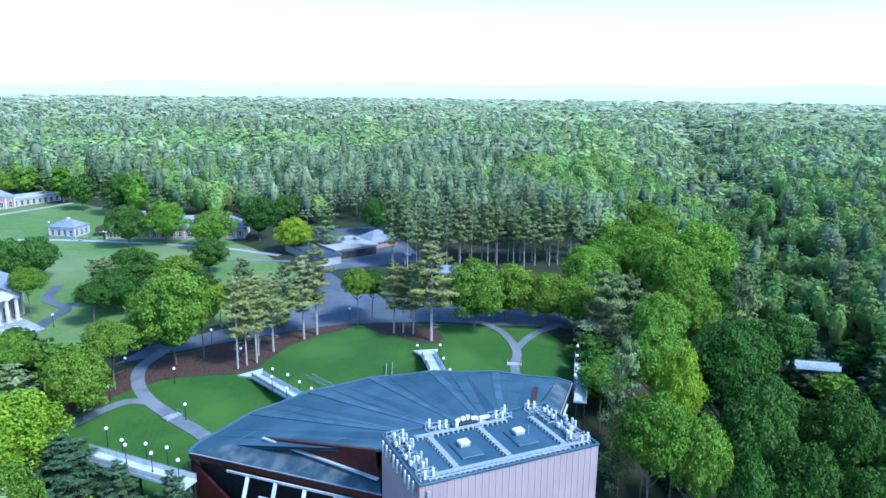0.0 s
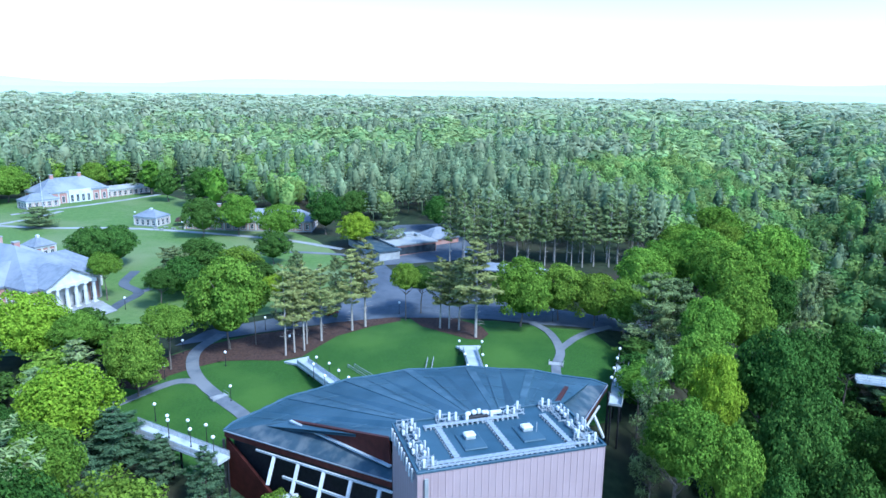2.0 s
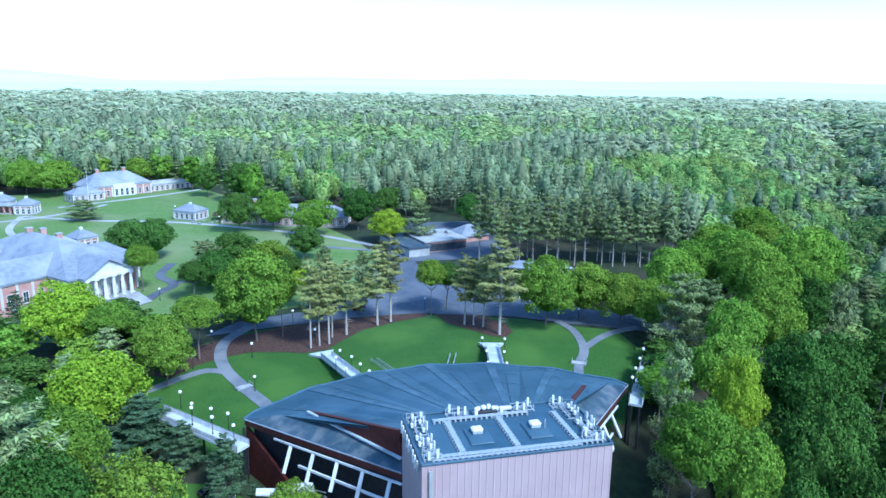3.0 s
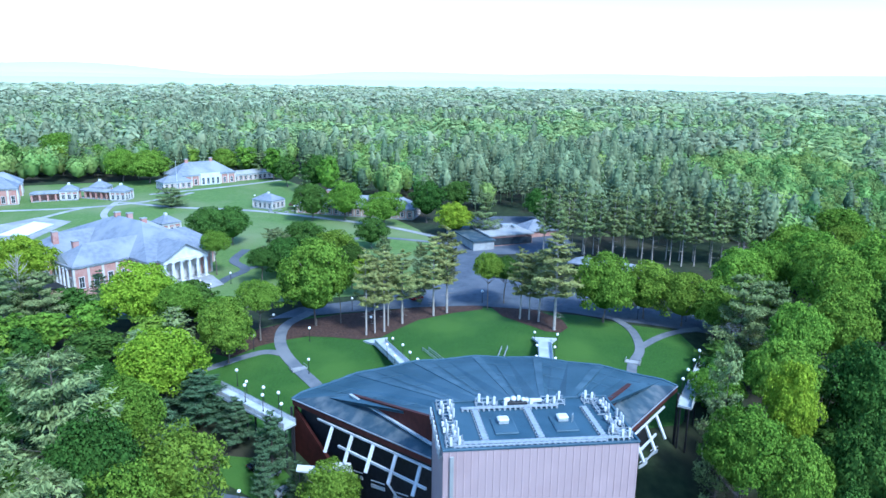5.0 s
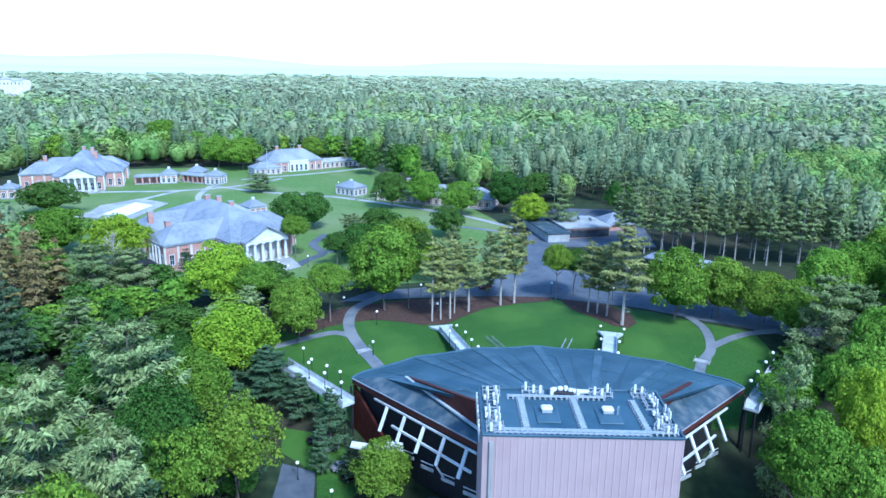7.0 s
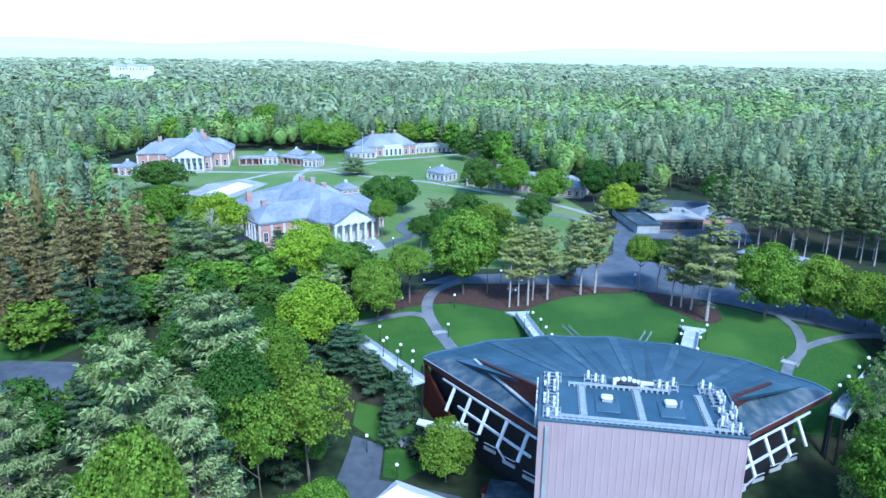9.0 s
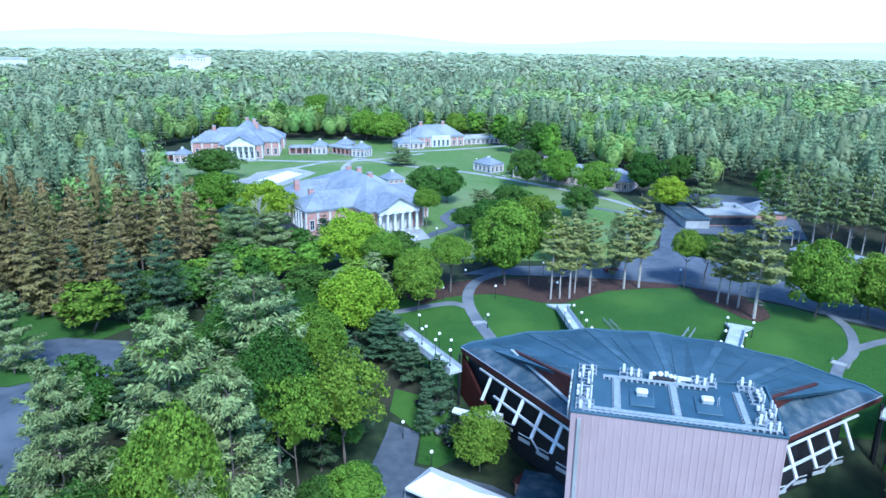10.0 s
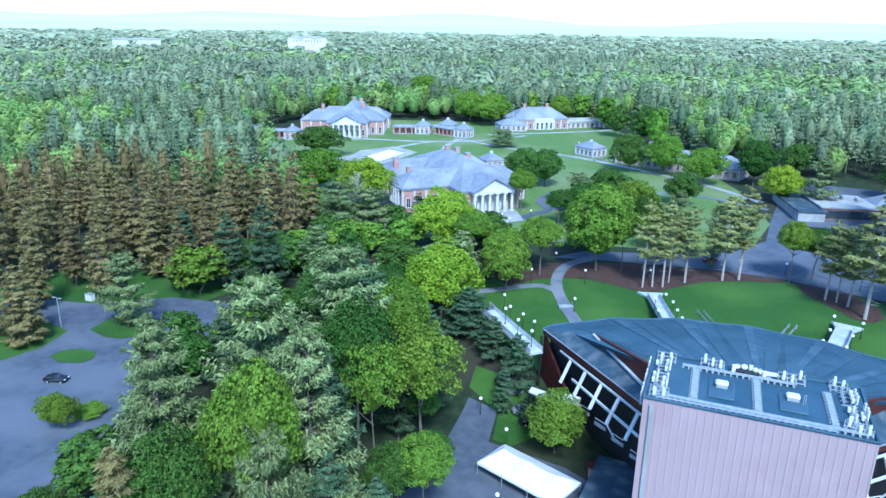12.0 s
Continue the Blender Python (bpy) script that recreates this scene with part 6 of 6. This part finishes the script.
# near left, tall pines over broadleaf trees: top is the height of the crown's tip above datum
for kind, x, y, top, r in (
    ("l", -72.3, -9.5, 35.2, 10.5), ("l", -72.6, 17.7, 32.5, 11.0), ("l", -59.5, -15.1, 31.0, 8.4), ("m", -61.8, -25.0, 29.0, 7.0),
    ("a", -54.0, 13.0, 20.8, 8.4), ("a", -58.8, 3.6, 21.5, 5.6), ("o", -63.8, 7.0, 25.6, 7.6), ("b", -59.6, 54.0, 12.2, 7.6),
    ("y", -68.9, 59.5, 19.8, 10.2), ("l", -51.0, -36.6, 29.4, 5.8), ("o", -67.7, -34.3, 23.0, 6.4), ("l", -84.0, -19.0, 28.6, 7.4),
    ("m", -45.4, -5.3, 11.6, 4.8), ("b", -114.5, 50.4, 28.6, 6.4), ("b", -125.0, 49.5, 24.0, 5.6), ("s", -70.3, -40.3, 24.0, 6.2),
    ("l", -39.5, -37.5, 26.0, 4.8), ("b", -79.0, 2.0, 20.0, 6.6), ("b", -62.0, -6.0, 21.0, 6.4), ("b", -52.0, -22.0, 16.0, 5.6),
    ("o", -84.0, 30.0, 21.0, 7.0), ("m", -66.5, 31.0, 21.0, 6.6), ("b", -91.0, 6.0, 19.0, 6.0), ("o", -50.0, -8.0, 10.0, 4.6),
    ("b", -84.0, 46.0, 20.0, 6.0), ("b", -93.0, 40.0, 18.0, 5.6), ("b", -75.0, 38.0, 19.0, 6.2), ("o", -84.9, -40.0, 13.0, 4.0),
    ("b", -62.0, 36.0, 14.0, 5.2), ("m", -108.0, -12.0, 5.0, 3.2),
    # right of the theatre, down into the ravine
    ("l", 45.7, 30.4, 25.0, 5.6), ("m", 42.5, 17.5, 17.8, 7.6), ("m", 50.0, 12.0, 14.4, 6.0), ("y", 57.7, 27.5, 21.0, 5.6),
    ("m", 64.8, 42.2, 20.4, 8.0), ("o", 79.5, 35.5, 21.6, 9.0), ("o", 62.8, 11.8, 17.5, 7.6), ("o", 55.5, 5.0, 9.0, 6.0),
    ("o", 64.0, 0.7, 11.7, 7.6), ("o", 83.7, 27.0, 10.7, 7.6), ("l", 115.5, 64.0, 23.4, 6.4), ("m", 103.4, 81.6, 29.6, 10.4),
    ("l", 84.0, 79.9, 22.0, 8.4), ("m", 86.9, 99.0, 25.0, 9.2), ("m", 128.1, 126.9, 25.4, 11.5), ("m", 154.6, 118.2, 24.8, 11.5),
    ("m", 128.9, 98.0, 30.4, 11.0), ("o", 141.0, 70.6, 5.4, 9.5), ("m", 92.0, 62.0, 25.0, 8.6), ("m", 78.0, 57.0, 22.6, 7.6),
    ("m", 104.0, 116.0, 24.0, 9.6), ("o", 106.8, 23.1, 5.0, 8.5), ("o", 86.0, 3.0, 0.5, 8.0), ("l", 195.4, 88.3, 14.0, 6.5),
    ("m", 52.0, 46.0, 13.0, 6.0), ("o", 72.0, 20.0, 11.0, 7.0), ("o", 98.0, 46.0, 17.0, 8.6), ("m", 112.0, 98.0, 28.0, 9.6), ("o", 118.0, 80.0, 21.0, 8.5),
):
    plant_tree(kind, x, y, top - ground(x, y), r)
for kind, x, y, top, r in (("b", -58.0, 27.0, 11.0, 4.6), ("b", -43.5, 31.5, 6.0, 2.6), ("b", -37.5, 30.0, 4.0, 2.6), ("o", -56.0, 18.0, 5.0, 4.0), ("o", -52.0, -1.0, 5.0, 3.6), ("b", -51.0, 47.0, 9.0, 4.6),
                           ("b", -57.0, -30.0, 15.0, 5.0), ("o", -61.0, -39.0, 14.0, 5.0), ("b", -76.0, -27.0, 16.0, 5.5), ("b", -48.5, -15.0, 9.0, 4.4), ("o", -54.0, -38.0, 12.0, 4.6),
                           ("b", -77.0, -38.0, 13.0, 4.6), ("o", -49.0, 6.0, 4.0, 3.6), ("b", -60.0, 16.0, 12.0, 4.4), ("b", -67.0, -3.0, 17.0, 5.0), ("o", -46.5, -24.0, 8.0, 4.4), ("o", 57.0, 20.0, 6.0, 4.6), ("o", 49.0, 27.0, 8.0, 4.6), ("o", 70.0, -8.0, 5.0, 6.0), ("o", 54.0, -6.0, 2.0, 5.0)):
    plant_tree(kind, x, y, top - ground(x, y), r)
# round the side bridge and the ravine bridge
plant_tree("o", 110.0, 33.0, 25.0, 7.0)
plant_tree("o", 115.0, 28.0, 25.0, 7.0)
plant_tree("o", 120.0, 22.0, 25.0, 7.0)
plant_tree("b", 127.0, 24.0, 35.0, 6.5)
plant_tree("o", 135.0, 26.0, 33.0, 8.0)
# edge of the tall pine stand
for i in range(15):
    plant_tree("T", 44 + 5.0 * i + TRNG.uniform(-1, 1), 166 - 1.3 * i + TRNG.uniform(-2, 2), TRNG.uniform(23, 29), TRNG.uniform(3.6, 5.0))
    plant_tree("T", 46 + 5.0 * i + TRNG.uniform(-1, 1), 173 - 1.3 * i + TRNG.uniform(-2, 2), TRNG.uniform(24, 30), TRNG.uniform(3.6, 5.0))


# ---- woodland filling the land around ----
def inside(x, y, poly):
    c = False
    j = len(poly) - 1
    for i in range(len(poly)):
        if (poly[i][1] > y) != (poly[j][1] > y) and x < (poly[j][0] - poly[i][0]) * (y - poly[i][1]) / (poly[j][1] - poly[i][1]) + poly[i][0]:
            c = not c
        j = i
    return c


CLEAR = [
    [(-66, 30), (-64, 80), (-60, 100), (-70, 116), (-100, 112), (-124, 112), (-150, 122), (-190, 170), (-232, 205), (-268, 232), (-268, 330), (-180, 352), (-110, 374), (-62, 372), (-30, 300), (0, 250), (66, 246), (66, 176), (48, 160), (48, 140), (70, 112), (100, 96), (96, 84), (62, 78), (46, 40), (50, 22), (62, 10), (66, -40), (-20, -60), (-58, -40), (-52, 10), (-48, 34)],
    [(-84, -62), (-92, -40), (-98, -25), (-103, -5), (-108, 15), (-112, 36), (-118, 42), (-136, 40), (-152, 32), (-174, 28), (-176, 8), (-152, 8), (-152, -62)],
    [(-1010, 830), (-930, 800), (-640, 930), (-660, 1010), (-720, 1040), (-980, 920)],
    [(48, 112), (120, 100), (122, 144), (48, 158)],
    [(98, 34), (112, 22), (126, 30), (112, 48), (104, 46)],
]


def wood_kind(x, y, rng):
    """p: pines, b: broadleaf, s: brown spruces."""
    if inside(x, y, [(-240, 10), (-178, 22), (-150, 34), (-130, 44), (-126, 96), (-150, 112), (-240, 112)]):
        return "s"
    u = noise.noise(Vector((x * 0.006, y * 0.006, 3.1)))
    if 40 < x < 140 and 125 < y < 260:
        return "t"
    d = (x - 128) * 0.755 - (y - 57) * 0.656
    # mostly the darkened oak here, in place of the ravine's deep shade
    if d > -60 and y < 700:
        return ("m" if rng.random() < 0.25 else "o") if rng.random() < 0.75 else "b"
    p = 0.46 + 1.7 * u - 0.25 * smooth((x - 40) / 200) if y > 0 else 0.5
    return ("l" if rng.random() < 0.6 else "b") if rng.random() < p else ("m" if rng.random() < 0.6 else "o")


def far_crown(kind, seed, n, leaf):
    """A tree of the joined woods, round for broadleaf trees and tapering in tiers for conifers."""
    rng = np.random.default_rng(seed)
    if kind in "mo":
        d = sphere_dirs(n, rng, -0.3)
        turn = seed * 1.7
        lob = 0.86 + 0.2 * np.sin(d[:, :1] * 5 + turn) * np.cos(d[:, 1:2] * 6 + turn)
        c = d * rng.uniform(0.86, 1.08, (n, 1)) * lob * np.array([5.6, 5.6, 6.4]) + np.array([0, 0, 11.2])
        return joined(leaves(c, d, leaf, rng, 1.0, None, 0.3 if n > 100 else 0.15), core(3.0, 15.5, 4.2, rng, 6, 3, 0.5))
    f = rng.uniform(0, 1, n) ** 1.15
    lay = np.floor(f * 8) / 8 + rng.normal(0, 0.014, n)
    a = rng.uniform(0, 6.283, n)
    wide = 4.9 if kind != "s" else 3.7
    R = wide * ((1 - np.clip(lay, 0, 1)) ** 0.45 * 0.82 + 0.18) * rng.uniform(0.62, 1.1, n) * (1 + 0.22 * np.sin(3 * a + 9 * lay + seed))
    base = 10.0 if kind == "t" else 7.0
    c = np.stack([np.cos(a) * R, np.sin(a) * R, base + (24 - base) * lay + 0.1 * R], 1)
    nn = np.stack([np.cos(a) * 0.8, np.sin(a) * 0.8, np.full(n, 0.75)], 1)
    tiers = leaves(c, nn, leaf, rng, 0.7, np.stack([np.cos(a), np.sin(a), np.full(n, 0.2)], 1), 0.3 if n > 100 else 0.15)
    heart = joined(tiers, core(base, 22.5, wide * 0.52, rng, 5, 3, 0.7))
    if n < 100:
        return heart
    return joined(heart, core(0.0, base + 3, 0.28, rng, 5, 2, 0.1, 0.05))


def woods(name, label, r0, r1, cell, n_cards, leaf, scale_xy, near=False, pale=0.0):
    """Scatters trees over a ring about the theatre; near ones are planted singly, the rest joined by kind."""
    rng = random.Random(int(r0) + 3)
    groups = {}
    protos = {k: [far_crown(k, 100 + i, n_cards, leaf) for i in range(4)] for k in "mltbos"}
    rr = r0
    ox, oy = -20.0, -85.0
    while rr < r1:
        step = cell
        na = int(rr * radians(WOOD_A1 - WOOD_A0) / step)
        for i in range(na):
            a = radians(WOOD_A0 + (WOOD_A1 - WOOD_A0) * (i + rng.uniform(0.05, 0.95)) / na)
            r = rr + rng.uniform(0, step)
            x, y = ox + r * math.sin(a), oy + r * math.cos(a)
            if any(inside(x, y, c) for c in CLEAR):
                continue
            if r < 420 and any((x - px_) ** 2 + (y - py_) ** 2 < (0.62 * pr_ + 2.6) ** 2 for px_, py_, pr_ in PLANTED):
                continue
            k = wood_kind(x, y, rng)
            h = (rng.uniform(0.78, 1.18) + (0.2 if rng.random() < 0.06 else 0.0)) * {"m": 18, "o": 17, "l": 23, "b": 21, "s": 23, "t": 26}[k]
            if near and k not in "ts":
                h *= 0.66
            if near:
                plant_tree(k.upper(), x, y, h, rng.uniform(0.8, 1.15) * {"m": 7.4, "o": 6.8, "l": 6.4, "b": 5.4, "s": 4.4, "t": 4.6}[k])
                continue
            g = groups.setdefault({"l": "pale pine", "t": "pale pine", "b": "dark pine", "s": "spruce", "m": "fresh green broadleaf", "o": "deep green broadleaf"}[k], ([], []))
            v, f = protos[k][rng.randrange(4)]
            s = scale_xy * rng.uniform(0.75, 1.35)
            c_, s_ = math.cos(a * 40), math.sin(a * 40)
            w = v * [s, s, h / 24 if k in "ltbs" else h / 18]
            w = np.stack([w[:, 0] * c_ - w[:, 1] * s_ + x, w[:, 0] * s_ + w[:, 1] * c_ + y, w[:, 2] + ground(x, y)], 1)
            g[1].append(f + sum_len(g[0], w))
        rr += step
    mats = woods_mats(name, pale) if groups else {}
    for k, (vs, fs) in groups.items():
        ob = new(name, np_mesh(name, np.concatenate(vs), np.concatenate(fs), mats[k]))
        tagged(ob, label % k, "woods", kind="stuff")


COUNT = {}


def sum_len(lst, w):
    """Adds w to the list of vertex blocks and returns where it begins."""
    k = COUNT.get(id(lst), 0) if lst else 0
    lst.append(w)
    COUNT[id(lst)] = k + len(w)
    return k


WOOD_A0, WOOD_A1 = -72.0, 68.0
woods("near_woods", "", 60, 235, 9.2, 8, 1, 1, near=True)
woods("woods", "dense %s woodland around the grounds", 235, 520, 10.4, 190, 1.2, 1.0)
# pale rises belt by belt: distance haze is put into the leaf colours
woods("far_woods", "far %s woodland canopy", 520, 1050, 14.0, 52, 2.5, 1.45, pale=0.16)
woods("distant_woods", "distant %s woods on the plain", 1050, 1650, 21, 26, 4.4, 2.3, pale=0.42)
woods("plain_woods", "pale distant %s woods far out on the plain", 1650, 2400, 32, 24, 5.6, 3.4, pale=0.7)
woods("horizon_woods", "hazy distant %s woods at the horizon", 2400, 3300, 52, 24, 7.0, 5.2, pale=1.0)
flush_trees()

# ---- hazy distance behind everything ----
# emission gives the far hills the pale glow of haze; they are no lamps
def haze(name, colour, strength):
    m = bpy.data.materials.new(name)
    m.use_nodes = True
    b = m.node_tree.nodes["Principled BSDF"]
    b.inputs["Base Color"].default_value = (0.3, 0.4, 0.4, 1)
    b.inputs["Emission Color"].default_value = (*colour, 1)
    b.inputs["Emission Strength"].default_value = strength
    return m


def distant_ridge(radius, base, height, rough, seed, mat, _label=""):
    """A low ring of far hills: a sloping bank with an uneven skyline."""
    hv, hf = [], []
    for i in range(241):
        a = radians(-88 + 176 * i / 240)
        hz = base + height * max(0.0, noise.noise(Vector((i * 0.05, seed, 0))) + 0.4) + rough * noise.noise(Vector((i * 0.9, seed, 4)))
        s, c = math.sin(a), math.cos(a)
        hv += [(-20 + radius * s, -85 + radius * c, -10), (-20 + (radius + 60) * s, -85 + (radius + 60) * c, hz), (-20 + (radius + 160) * s, -85 + (radius + 160) * c, -10)]
        if i:
            k = 3 * i
            hf += [(k - 3, k, k + 1, k - 2), (k - 2, k + 1, k + 2, k - 1)]
    return mesh_of("backdrop", hv, hf, mat, True)


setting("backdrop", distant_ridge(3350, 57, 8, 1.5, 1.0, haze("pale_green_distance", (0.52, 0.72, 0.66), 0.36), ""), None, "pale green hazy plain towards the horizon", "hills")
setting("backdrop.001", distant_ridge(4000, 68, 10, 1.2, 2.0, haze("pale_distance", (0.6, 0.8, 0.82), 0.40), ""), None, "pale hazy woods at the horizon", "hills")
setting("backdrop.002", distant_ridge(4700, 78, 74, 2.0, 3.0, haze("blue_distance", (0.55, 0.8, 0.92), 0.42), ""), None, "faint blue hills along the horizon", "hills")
